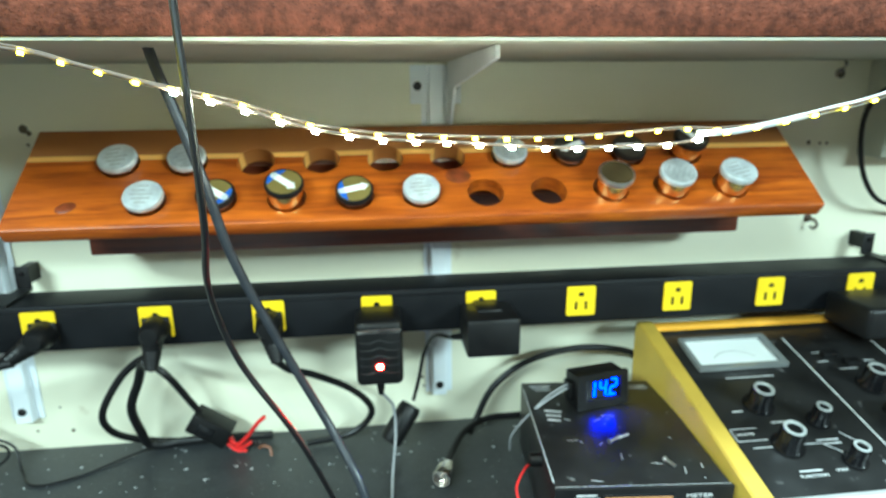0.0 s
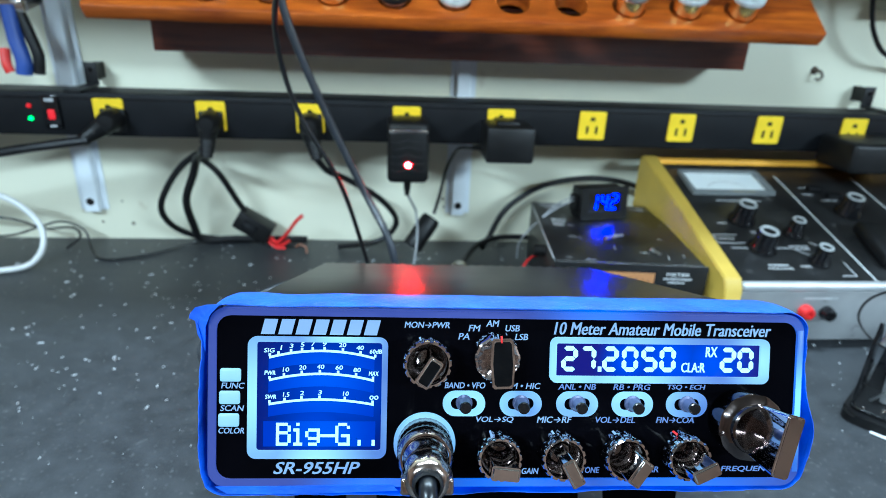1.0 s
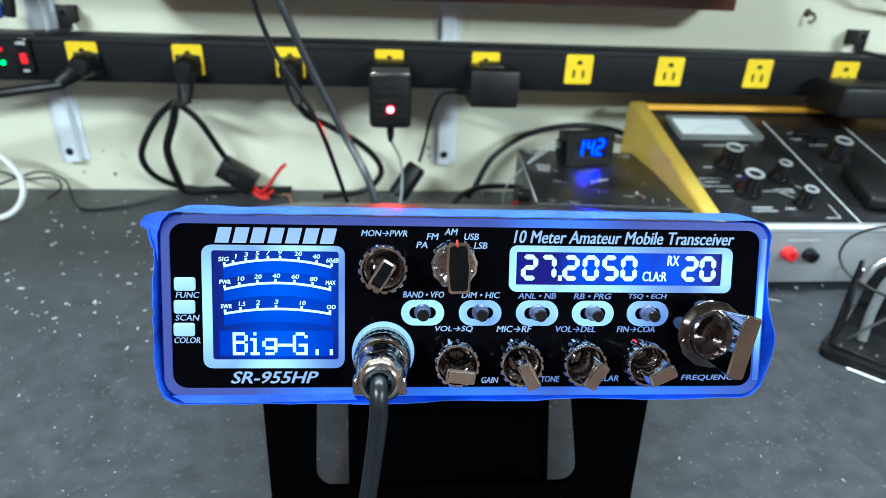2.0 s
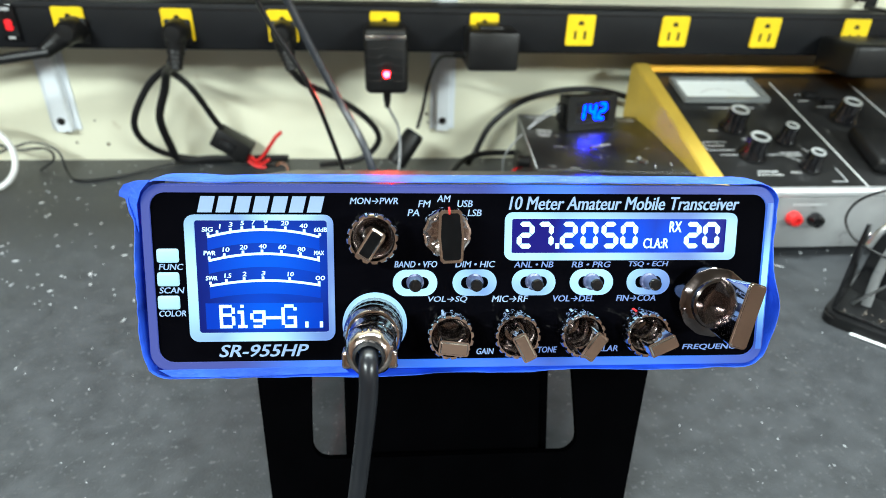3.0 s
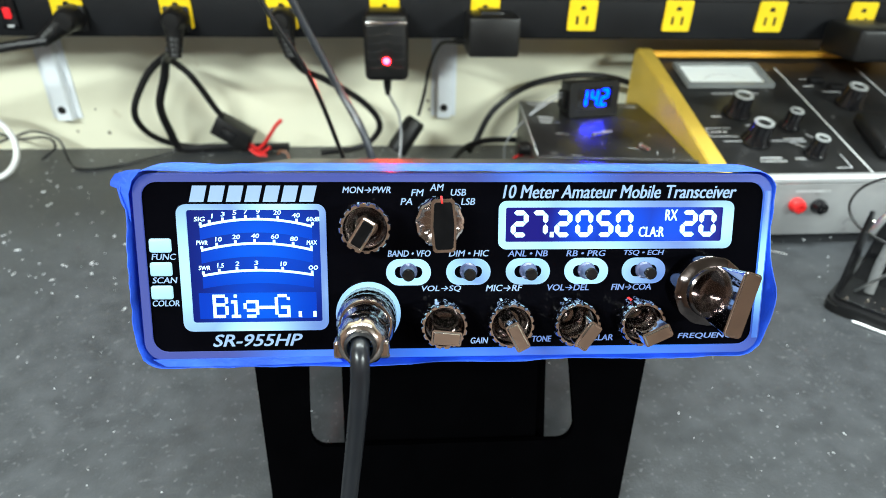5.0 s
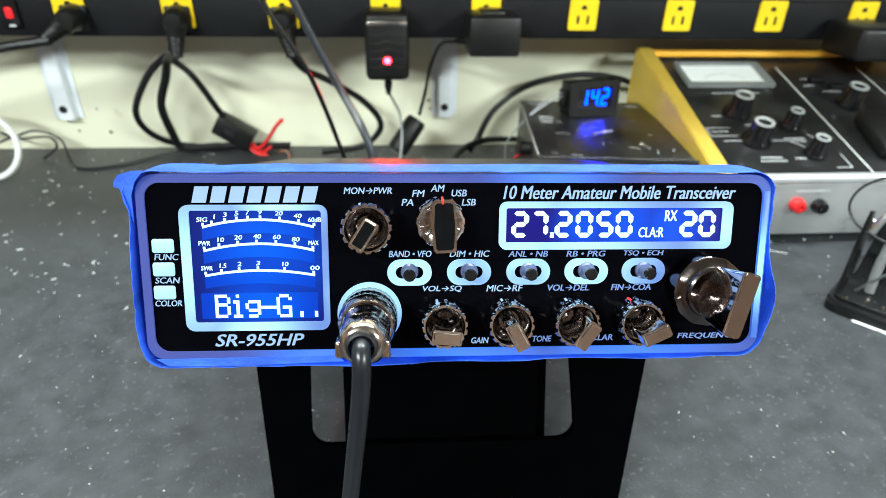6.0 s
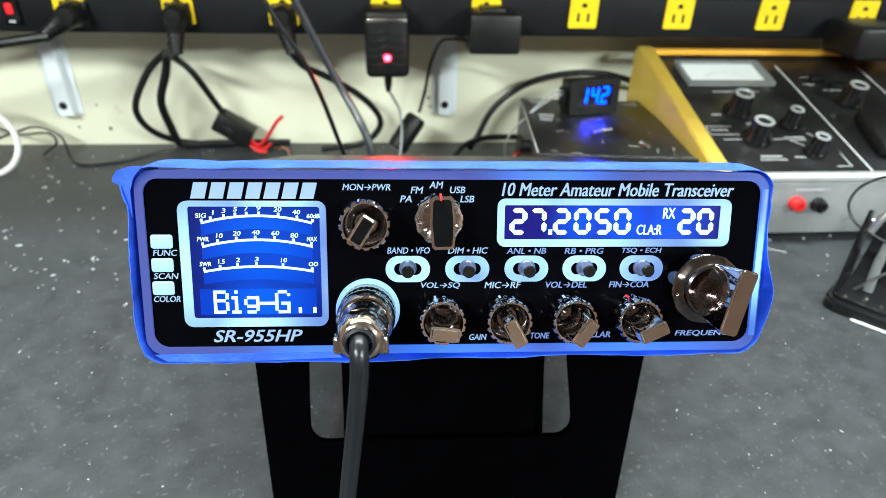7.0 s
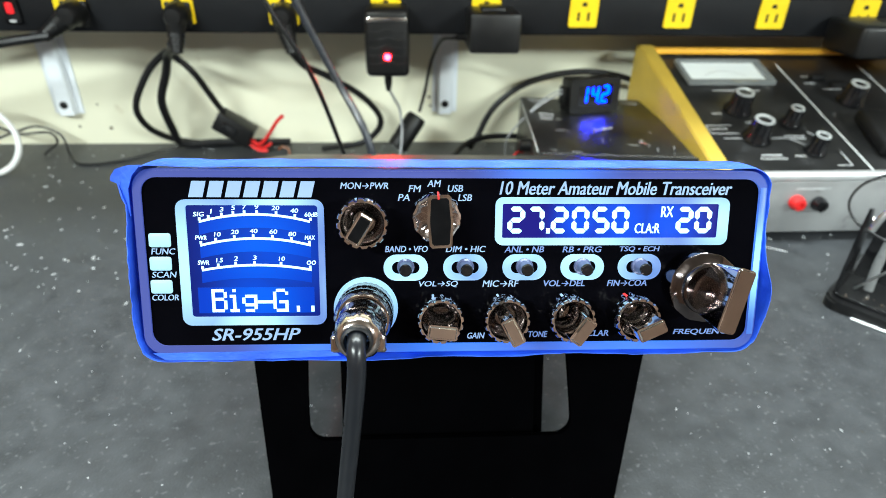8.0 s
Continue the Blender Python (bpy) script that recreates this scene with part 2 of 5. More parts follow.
BACKLIT = uneven_glow("backlit_frame", ((0.15, 0.34, 0.98), 0.72), ((0.42, 0.84, 1.0), 1.3), ((-0.016, -0.001, 0.030), (0.018, 0.012, 0.030), (0.040, 0.006, 0.034), (-0.090, 0.0, 0.034), (-0.068, -0.021, 0.022), (-0.060, 0.022, 0.020), (0.088, 0.014, 0.016), (-0.031, -0.010, 0.018)), (0.06, 0.07, 0.08))
BACKLIT_TEXT = glow("backlit_letters", (0.38, 0.62, 1.0), 0.82, (0.08, 0.1, 0.12))
DIM_TEXT = glow("dimly_lit_letters", (0.26, 0.45, 1.0), 0.62, (0.06, 0.08, 0.12))
KEY_LIT = glow("lit_keys", (0.42, 0.84, 1.0), 0.95, (0.1, 0.12, 0.13), vary=0.1)
BLUE_DIGIT = glow("blue_digits", (0.0002, 0.006, 1.0), 110)
AMBER = uneven_glow("amber_meter", ((1.0, 0.30, 0.06), 0.26), ((1.0, 0.25, 0.01), 1.0), ((0.093, -0.002, 0.066),), (0.22, 0.13, 0.06))

# ---- mesh helpers ----


def box(bm, x0, x1, y0, y1, z0, z1, bevel=0.0, m=None, seg=2):
    r = bmesh.ops.create_cube(bm, size=1)
    vs = r["verts"]
    for v in vs:
        v.co = Vector((x0 + (v.co.x + 0.5) * (x1 - x0), y0 + (v.co.y + 0.5) * (y1 - y0), z0 + (v.co.z + 0.5) * (z1 - z0)))
    if bevel:
        es = list({e for v in vs for e in v.link_edges})
        vs = list({v for f in bmesh.ops.bevel(bm, geom=es, offset=bevel, segments=seg, affect="EDGES", profile=0.5)["faces"] for v in f.verts} | {v for v in vs if v.is_valid})
    if m is not None:
        bmesh.ops.transform(bm, matrix=m, verts=[v for v in vs if v.is_valid])
    return bm


def prism(bm, pts, z0, z1, m=None):
    """A flat outline of (x, y) points, raised from z0 to z1."""
    a = [bm.verts.new((x, y, z0)) for x, y in pts]
    b = [bm.verts.new((x, y, z1)) for x, y in pts]
    n = len(pts)
    fs = [bm.faces.new(list(reversed(a))), bm.faces.new(b)]
    fs += [bm.faces.new((a[i], a[(i + 1) % n], b[(i + 1) % n], b[i])) for i in range(n)]
    if m is not None:
        bmesh.ops.transform(bm, matrix=m, verts=a + b)
    return bm


def round_rect(x0, x1, y0, y1, r, n=5):
    pts = []
    for cx, cy, a0 in ((x1 - r, y1 - r, 0), (x0 + r, y1 - r, 90), (x0 + r, y0 + r, 180), (x1 - r, y0 + r, 270)):
        for i in range(n + 1):
            a = radians(a0 + 90 * i / n)
            pts.append((cx + r * math.cos(a), cy + r * math.sin(a)))
    return pts


def ring_prism(bm, outer, inner, z0, z1, m=None):
    """A frame between two outlines with the same number of points."""
    n = len(outer)
    v = [[bm.verts.new((x, y, z)) for x, y in o] for o in (outer, inner) for z in (z0, z1)]
    for i in range(n):
        j = (i + 1) % n
        bm.faces.new((v[0][i], v[0][j], v[1][j], v[1][i]))
        bm.faces.new((v[2][j], v[2][i], v[3][i], v[3][j]))
        bm.faces.new((v[1][i], v[1][j], v[3][j], v[3][i]))
        bm.faces.new((v[0][j], v[0][i], v[2][i], v[2][j]))
    if m is not None:
        bmesh.ops.transform(bm, matrix=m, verts=[q for w in v for q in w])
    return bm


def lathe(bm, prof, seg=32, m=None, ripple=None):
    """A turned form about z from (radius, height) points; ripple changes the radius round it."""
    rows = []
    for k, (r, z) in enumerate(prof):
        if r < 1e-7:
            rows.append([bm.verts.new((0, 0, z))])
        else:
            rows.append([bm.verts.new((r * (ripple(i, k) if ripple else 1) * math.cos(2 * math.pi * i / seg),
                                       r * (ripple(i, k) if ripple else 1) * math.sin(2 * math.pi * i / seg), z)) for i in range(seg)])
    for a, b in zip(rows[:-1], rows[1:]):
        for i in range(seg):
            j = (i + 1) % seg
            if len(a) == 1 and len(b) > 1:
                bm.faces.new((a[0], b[j], b[i]))
            elif len(b) == 1 and len(a) > 1:
                bm.faces.new((a[i], a[j], b[0]))
            elif len(a) > 1:
                bm.faces.new((a[i], a[j], b[j], b[i]))
    if m is not None:
        bmesh.ops.transform(bm, matrix=m, verts=[v for r in rows for v in r])
    return bm


def smooth_path(pts, n=8):
    p = [Vector(q) for q in pts]
    p = [2 * p[0] - p[1]] + p + [2 * p[-1] - p[-2]]
    out = []
    for a, b, c, d in zip(p, p[1:], p[2:], p[3:]):
        for i in range(n):
            t = i / n
            out.append(0.5 * (2 * b + (c - a) * t + (2 * a - 5 * b + 4 * c - d) * t * t + (3 * b - 3 * c + d - a) * t ** 3))
    out.append(p[-2])
    return out


def tube(bm, pts, r, seg=10, n=8, flat=1.0):
    """A cable of radius r through the points; flat below 1 makes it a ribbon."""
    path = smooth_path(pts, n)
    up = Vector((0, 0, 1))
    rows = []
    side = None
    for i, p in enumerate(path):
        d = (path[min(i + 1, len(path) - 1)] - path[max(i - 1, 0)]).normalized()
        s = d.cross(up) if side is None else side - d * side.dot(d)
        if s.length < 1e-4:
            s = d.cross(Vector((0, 1, 0)))
        s.normalize()
        side = s
        w = s.cross(d)
        rows.append([bm.verts.new(p + r * (math.cos(2 * math.pi * k / seg) * s * flat + math.sin(2 * math.pi * k / seg) * w)) for k in range(seg)])
    for a, b in zip(rows[:-1], rows[1:]):
        for k in range(seg):
            bm.faces.new((a[k], a[(k + 1) % seg], b[(k + 1) % seg], b[k]))
    bm.faces.new(list(reversed(rows[0])))
    bm.faces.new(rows[-1])
    return bm


def mesh_of(name, bm, mat, sharp=35):
    me = bpy.data.meshes.new(name)
    bmesh.ops.recalc_face_normals(bm, faces=bm.faces)
    bm.to_mesh(me)
    bm.free()
    me.materials.append(mat)
    me.shade_smooth()
    me.set_sharp_from_angle(angle=radians(sharp))
    return me


def part(name, bm, mat, parent, label="", m=None):
    ob = new(name, mesh_of(name, bm, mat))
    ob.parent = parent
    if m is not None:
        ob.matrix_local = m
    return tagged(ob, label)


def solid(name, bm, mat, label, category, m=None, group="", kind=""):
    ob = new(name, mesh_of(name, bm, mat))
    if m is not None:
        ob.matrix_world = m
    return tagged(ob, label, category, group, kind)


def thing(name, label, category, m=None, group="", kind=""):
    ob = new(name)
    ob.empty_display_size = 0.02
    if m is not None:
        ob.matrix_world = m
    return tagged(ob, label, category, group, kind)


def nb():
    return bmesh.new()


def text_bm(body, cx, cy, w, h, z, depth=0.0001, shear=0.0, bold=0.0):
    """Letters of the built-in font, fitted to a box of w by h round (cx, cy)."""
    cu = bpy.data.curves.new("letters", "FONT")
    cu.body, cu.size, cu.extrude, cu.shear, cu.resolution_u, cu.offset = body, 1.0, 0.01, shear, 3, bold
    ob = bpy.data.objects.new("letters", cu)
    me = bpy.data.meshes.new_from_object(ob)
    bm = bmesh.new()
    bm.from_mesh(me)
    xs, ys = [v.co.x for v in bm.verts], [v.co.y for v in bm.verts]
    sx, sy = w / (max(xs) - min(xs)), h / (max(ys) - min(ys))
    mx, my = (max(xs) + min(xs)) / 2, (max(ys) + min(ys)) / 2
    for v in bm.verts:
        v.co = Vector((cx + (v.co.x - mx) * sx, cy + (v.co.y - my) * sy, z + (v.co.z + 0.01) * depth / 0.02))
    bpy.data.objects.remove(ob)
    bpy.data.curves.remove(cu)
    bpy.data.meshes.remove(me)
    return bm


SEGMENTS = {"0": "abcdef", "1": "bc", "2": "abged", "3": "abgcd", "4": "fgbc", "5": "afgcd", "6": "afgedc", "7": "abc", "8": "abcdefg", "9": "abcdfg"}


def seven(bm, digit, x, y, w, h, t, z, d=0.0001, slant=0.0):
    """One seven-segment figure with its lower left corner at (x, y)."""
    g = 0.08 * t
    spans = {"a": ((0, h), (w, h)), "g": ((0, h / 2), (w, h / 2)), "d": ((0, 0), (w, 0)), "f": ((0, h / 2), (0, h)),
             "b": ((w, h / 2), (w, h)), "e": ((0, 0), (0, h / 2)), "c": ((w, 0), (w, h / 2))}
    for s in SEGMENTS[digit]:
        (ax, ay), (bx, by) = spans[s]
        k = t / 2
        ax, bx = [min(max(q, k), w - k) for q in (ax, bx)]
        ay, by = [min(max(q, k), h - k) for q in (ay, by)]
        if ay == by:
            pts = [(ax + g, ay), (ax + g + k, ay - k), (bx - g - k, ay - k), (bx - g, ay), (bx - g - k, ay + k), (ax + g + k, ay + k)]
        else:
            pts = [(ax, ay + g), (ax + k, ay + g + k), (ax + k, by - g - k), (ax, by - g), (ax - k, by - g - k), (ax - k, ay + g + k)]
        prism(bm, [(x + px + slant * py, y + py) for px, py in pts], z, z + d)
    return bm

# ---- the room ----
B = 0.9       # bench top
WY = 0.765    # wall behind the bench
for name, lim, mat in (("floor", (-2.2, 2.2, -2.4, 0.9, -0.1, 0.0), FLOOR), ("ceiling", (-2.2, 2.2, -2.4, 0.9, 2.45, 2.55), CEIL),
                       ("wall_west", (-2.3, -2.2, -2.4, 0.9, 0, 2.45), ROOM), ("wall_east", (2.2, 2.3, -2.4, 0.9, 0, 2.45), ROOM),
                       ("wall_south", (-2.2, 2.2, -2.5, -2.4, 0, 2.45), ROOM)):
    solid(name, box(nb(), *lim), mat, "plain " + name.split("_")[0] + " of the workshop", name.split("_")[0], kind="structure")
wall = thing("wall_north", "cream painted board wall behind the bench, stained", "wall", kind="structure")
part("wall_board", box(nb(), -2.2, 2.2, WY, 0.9, 0, 2.45, 0.001), WALL, wall)

bench = thing("workbench", "black laminate workbench strewn with pale shavings", "bench", pose(0, 0, 0))
part("benchtop", box(nb(), -1.6, 1.6, -0.25, WY, B - 0.038, B, 0.002), BENCH, bench)
for x in (-1.5, 1.44):
    for y in (-0.2, 0.66):
        part("leg", box(nb(), x, x + 0.06, y, y + 0.06, 0, B - 0.038, 0.002), CEDAR_DARK, bench)

rnd = random.Random(4)
bm = nb()
for i in range(1700):
    x, y = rnd.uniform(-0.62, 0.5), rnd.uniform(0.0, 0.755)
    if rnd.random() < 0.22:
        x = rnd.gauss(-0.3, 0.15)
    r = rnd.choice((0.0004, 0.0005, 0.0007, 0.0009, 0.0012, 0.0018)) * (0.85 if y > 0.42 else 0.40)
    if y < 0.38 and rnd.random() < 0.45:
        continue
    k, a0, st = rnd.randint(3, 5), rnd.uniform(0, 6), rnd.uniform(1, 2.6)
    ca, sa = math.cos(a0), math.sin(a0)
    pts = []
    for j in range(k):
        a = 2 * math.pi * j / k
        px, py = r * st * math.cos(a) * rnd.uniform(0.5, 1), r / st ** 0.5 * math.sin(a) * rnd.uniform(0.6, 1)
        pts.append((x + px * ca - py * sa, y + px * sa + py * ca))
    prism(bm, pts, B, B + 0.0003 + r * 0.25)
solid("shavings", bm, DUST, "pale scattered metal shavings and crumbs on the bench", "debris", kind="stuff")

# ---- shelf above ----
shelf = thing("shelf", "raw reddish particle-board shelf on white brackets", "shelf", pose(0, 0, 0))
part("shelf_board", box(nb(), -1.0, 1.0, 0.49, WY, 1.3045, 1.327, 0.001), PARTICLE, shelf)
part("underside", box(nb(), -1.0, 1.0, 0.492, WY, 1.3025, 1.3045), UNDERSIDE, shelf, "pale painted underside")


def standard(x, w, z0, label):
    """A white slotted shelf upright on the wall, with a bracket arm and screws."""
    t = thing("shelf_upright", label, "shelf upright", pose(x, WY, 0), group="shelf uprights")
    bm = nb()
    h = w / 2
    prism(bm, [(-h, 0), (-h, -0.002), (-h * 0.60, -0.002), (-h * 0.52, -0.010), (-h * 0.44, -0.011), (h * 0.44, -0.011),
               (h * 0.52, -0.010), (h * 0.60, -0.002), (h, -0.002), (h, 0)], z0, 1.30)
    part("channel", bm, STEEL_WHITE, t)
    part("mount_plate", box(nb(), -0.026, 0.026, -0.0028, 0, 1.262, 1.30, 0.0008), STEEL_WHITE, t)
    for dx, dy, z in ((0, -0.0108, z0 + 0.0125), (-0.0185, -0.0027, 1.2795), (0.0185, -0.0027, 1.279)):
        part("screw", lathe(nb(), [(0, 0.003), (0.0028, 0.0028), (0.0042, 0.0015), (0.0045, 0)], 16, pose(dx, dy, z, 90)), BLACK, t, "dark screw head")
    bm = nb()
    prism(bm, [(-0.012, 0.0), (-0.012, 0.03), (-0.25, 0.03), (-0.25, 0.022), (-0.06, 0.006), (-0.03, -0.03), (-0.012, -0.03)], -0.0015, 0.0015,
          pose(0.012, 0, 1.272, 90, 0, 90))
    part("bracket_arm", bm, STEEL_WHITE, t)
    return t


standard(-0.4450, 0.032, 0.938, "white steel shelf upright with a dark screw")
standard(-0.001, 0.030, 0.939, "white steel shelf upright behind the wooden rack")

# ---- power strip ----
SF, SB, SZ0, SZ1 = 0.6924, 0.738, 1.044, 1.0885
strip = thing("power_strip", "long black metal power strip with yellow outlets", "power strip", pose(0, 0, 0))
part("housing", box(nb(), -0.68, 0.62, SF, SB, SZ0, SZ1, 0.0022, seg=3), STRIP_BLACK, strip)
bm = nb()
part("cover_seam", box(bm, -0.68, 0.62, SF - 0.0006, SF, SZ1 - 0.0062, SZ1 - 0.0054), BLACK_GLOSS, strip)
plate = mesh_of("outlet", prism(nb(), round_rect(-0.0149, 0.0149, -0.0154, 0.0154, 0.002, 3), 0, 0.0016, pose(0, 0, 0, 90)), YELLOW)
slot_bm = nb()
prism(slot_bm, round_rect(-0.0013, 0.0013, -0.0042, 0.0042, 0.0004, 1), 0, 0.0004, pose(0, 0, 0, 90))
slot = mesh_of("slot", slot_bm, BLACK)
gr_bm = nb()
prism(gr_bm, [(0.0028, -0.001), (0.0028, 0.0012), (0.0016, 0.003), (-0.0016, 0.003), (-0.0028, 0.0012), (-0.0028, -0.001)], 0, 0.0004, pose(0, 0, 0, 90))
ground_slot = mesh_of("slot", gr_bm, BLACK)
for k in range(9):
    x = -0.3912 + 0.1026 * k + 0.0149
    o = new("outlet", plate)
    o.parent, o.location = strip, (x, SF - 0.0001, 1.0683)
    for me, dx, dz in ((slot, -0.0052, -0.0048), (slot, 0.0052, -0.0048), (ground_slot, 0, 0.0062)):
        q = new("slot", me)
        q.parent, q.location = o, (dx, -0.0016, dz)
sw = part("switch", box(nb(), -0.4405, -0.4245, SF - 0.0035, SF, 1.052, 1.0855, 0.0012), BLACK_GLOSS, strip, "black rocker switch with a red light")
part("switch_light", box(nb(), -0.4355, -0.4290, SF - 0.0046, SF - 0.003, 1.0615, 1.0715, 0.0016, seg=3), SWITCH_RED, sw, "glowing red rocker window")
part("switch_print", box(nb(), -0.437, -0.428, SF - 0.0038, SF - 0.0034, 1.0795, 1.0825), INK_GREY, sw)
part("switch_print", box(nb(), -0.4355, -0.4295, SF - 0.0038, SF - 0.0034, 1.0535, 1.0555), INK_GREY, sw)
part("indicator", lathe(nb(), [(0, 0.003), (0.0015, 0.0025), (0.0022, 0)], 12, pose(-0.4547, SF, 1.0743, 90)), SWITCH_RED, strip, "small red indicator light")
part("indicator", lathe(nb(), [(0, 0.003), (0.0015, 0.0025), (0.0022, 0)], 12, pose(-0.4552, SF, 1.0613, 90)), LED_GREEN, strip, "small green indicator light")
for x in (-0.411, 0.492):
    t = thing("strip_clamp", "black metal clamp that holds the power strip", "clamp", pose(x, 0, 0), group="strip clamps")
    bm = nb()
    box(bm, -0.0068, 0.0068, 0.741, 0.7432, 1.0885, 1.1135, 0.0005)
    prism(bm, [(-0.0068, 0.742), (-0.006, 0.71), (-0.006, SF - 0.0008), (0.010, SF - 0.0008), (0.0068, 0.742)], SZ1 + 0.0003, SZ1 + 0.0024)
    part("bracket", bm, BLACK, t)
    part("bolt", lathe(nb(), [(0, 0.0022), (0.0022, 0.0018), (0.0025, 0)], 10, pose(0, 0.741, 1.106, 90)), BLACK_GLOSS, t)
    part("standoff", box(nb(), -0.0045, 0.0045, 0.7432, WY, 1.095, 1.112), BLACK, t)


def power_plug(x, way, cord, r, label):
    """A moulded plug in an outlet, its strain relief turned the way given, and its cord."""
    t = thing("power_plug", label, "power plug", pose(x, SF - 0.0017, 1.064), group="plugs in the power strip")
    bm = nb()
    box(bm, -0.0125, 0.0125, -0.004, 0, -0.014, 0.010, 0.002)
    lathe(bm, [(0.0, 0.024), (0.0075, 0.0235), (0.0102, 0.020), (0.0118, 0.009), (0.0125, 0.003), (0.0125, 0)], 24, pose(0, 0, -0.001, 90))
    part("plug_body", bm, BLACK, t)
    q = Vector(way).to_track_quat("Z", "Y").to_matrix().to_4x4()
    bm = nb()
    prof = [(0, -0.004), (0.0098, -0.002), (0.0100, 0.008)]
    for k in range(5):
        z = 0.012 + 0.0048 * k
        prof += [(0.0088 - 0.0007 * k, z), (0.0088 - 0.0007 * k, z + 0.0026), (0.0074 - 0.0007 * k, z + 0.003)]
    prof += [(0, 0.037)]
    lathe(bm, prof, 20, Matrix.Translation((0, -0.013, -0.002)) @ q)
    part("strain_relief", bm, BLACK, t)
    part("cord", tube(nb(), [Vector(p) - Vector((x, SF - 0.0017, 1.064)) for p in cord], r), RUBBER, t)
    return t


power_plug(-0.372, (-0.75, -0.15, -0.5), [(-0.392, 0.670, 1.045), (-0.43, 0.664, 1.040), (-0.477, 0.662, 1.032), (-0.56, 0.66, 1.015), (-0.66, 0.68, 0.99)], 0.0046,
           "black moulded plug with a thick cord going sideways")
power_plug(-0.2735, (-0.12, -0.1, -1), [(-0.281, 0.674, 1.036), (-0.288, 0.690, 1.028), (-0.2985, 0.705, 1.019), (-0.3075, 0.715, 0.998), (-0.3215, 0.722, 0.965), (-0.3215, 0.735, 0.930), (-0.316, 0.745, 0.9065), (-0.28, 0.750, 0.9055), (-0.23, 0.750, 0.9055), (-0.19, 0.750, 0.9055)], 0.0046,
           "black moulded plug with a thick cord looping to the bench")
power_plug(-0.1705, (0.2, -0.1, -1), [(-0.166, 0.672, 1.032), (-0.155, 0.69, 1.012), (-0.135, 0.705, 0.998), (-0.10, 0.72, 0.972), (-0.080, 0.73, 0.945), (-0.083, 0.735, 0.925), (-0.105, 0.735, 0.909), (-0.15, 0.73, 0.9045)], 0.0036,
           "black moulded plug with a cord curving to the bench")

c = thing("charger", "black ribbed wall charger with a glowing red light", "charger", pose(-0.0675, SF - 0.0017, 1.045))
part("case", box(nb(), -0.0215, 0.0215, -0.047, 0, -0.033, 0.0305, 0.006, seg=4), BLACK, c)
part("trim_line", box(nb(), -0.0195, 0.0195, -0.0475, -0.046, 0.0195, 0.0235, 0.0006), NICKEL, c, "dull silver trim bar")
for k in range(5):
    bm = nb()
    z = 0.011 - 0.0075 * k
    tube(bm, [(-0.0185, -0.0468, z), (-0.009, -0.0472, z - 0.0008), (0, -0.0474, z + 0.002), (0.009, -0.0472, z - 0.0008), (0.0185, -0.0468, z)], 0.00055, 6, 5)
    part("rib", bm, BLACK, c)
part("light", lathe(nb(), [(0, 0.0004), (0.0027, 0.0003), (0.0031, 0)], 16, pose(0, -0.0470, -0.013, 90)), LED_RED, c, "bright red light")
part("lead_collar", lathe(nb(), [(0.0042, 0), (0.0038, 0.012), (0.0022, 0.02), (0, 0.02)], 12, pose(0.0, -0.026, -0.032, 180)), BLACK, c)
part("lead", tube(nb(), [(0, -0.026, -0.05), (0.006, -0.01, -0.066), (0.012, 0.005, -0.085), (0.013, 0.0, -0.115), (0.008, -0.03, -0.141), (0.006, -0.08, -0.1425)], 0.0014, 8), GREY_WIRE, c, "thin grey lead")

c = thing("power_adapter", "black block power adapter with a side lead", "power adapter", pose(0.0375, SF - 0.0017, 1.054))
bm = nb()
box(bm, -0.025, 0.025, -0.05, 0, -0.018, 0.019, 0.003)
box(bm, -0.012, 0.012, -0.03, 0, 0.015, 0.0215, 0.002)
part("case", bm, BLACK, c)
q = Vector((-1, 0.05, -0.05)).to_track_quat("Z", "Y").to_matrix().to_4x4()
prof = [(0.0042, 0)]
for k in range(6):
    prof += [(0.0040 - 0.0002 * k, 0.002 * k + 0.001), (0.0033 - 0.0002 * k, 0.002 * k + 0.002)]
part("strain_relief", lathe(nb(), prof + [(0, 0.014)], 12, Matrix.Translation((-0.024, -0.02, -0.008)) @ q), BLACK, c)
part("lead", tube(nb(), [(-0.037, -0.019, -0.009), (-0.049, 0.005, -0.017), (-0.058, 0.03, -0.045), (-0.064, 0.036, -0.078), (-0.071, 0.031, -0.102)], 0.0019), RUBBER, c)
part("inline_barrel", lathe(nb(), [(0, 0), (0.0112, 0.0006), (0.0122, 0.003), (0.0122, 0.040), (0.0105, 0.044), (0, 0.0444)], 24,
                            Matrix.Translation((-0.098, 0.016, -0.1405)) @ Vector((0.55, 0.32, 0.75)).to_track_quat("Z", "Y").to_matrix().to_4x4()), BLACK, c, "matt black barrel with a ferrite core")

c = thing("power_adapter", "black flat power adapter in the last outlet", "power adapter", pose(0.445, SF - 0.0017, 1.052))
part("case", box(nb(), -0.04, 0.06, -0.06, 0, -0.018, 0.015, 0.005, seg=3), BLACK, c)

# ---- wooden rack with microphone elements ----
RA = math.degrees(math.atan2(0.069, 0.0865))
RACK = pose(-0.0115, 0.6205, 1.1745, RA)
rack = thing("wooden_rack", "lacquered red cedar rack with two rows of round holes", "rack", RACK)
L2, DEP = 0.342, 0.1107
XS_F = [-0.2381 + 0.0556 * k for k in range(10)]
XS_B = [-0.2667 + 0.0556 * k for k in range(10)]
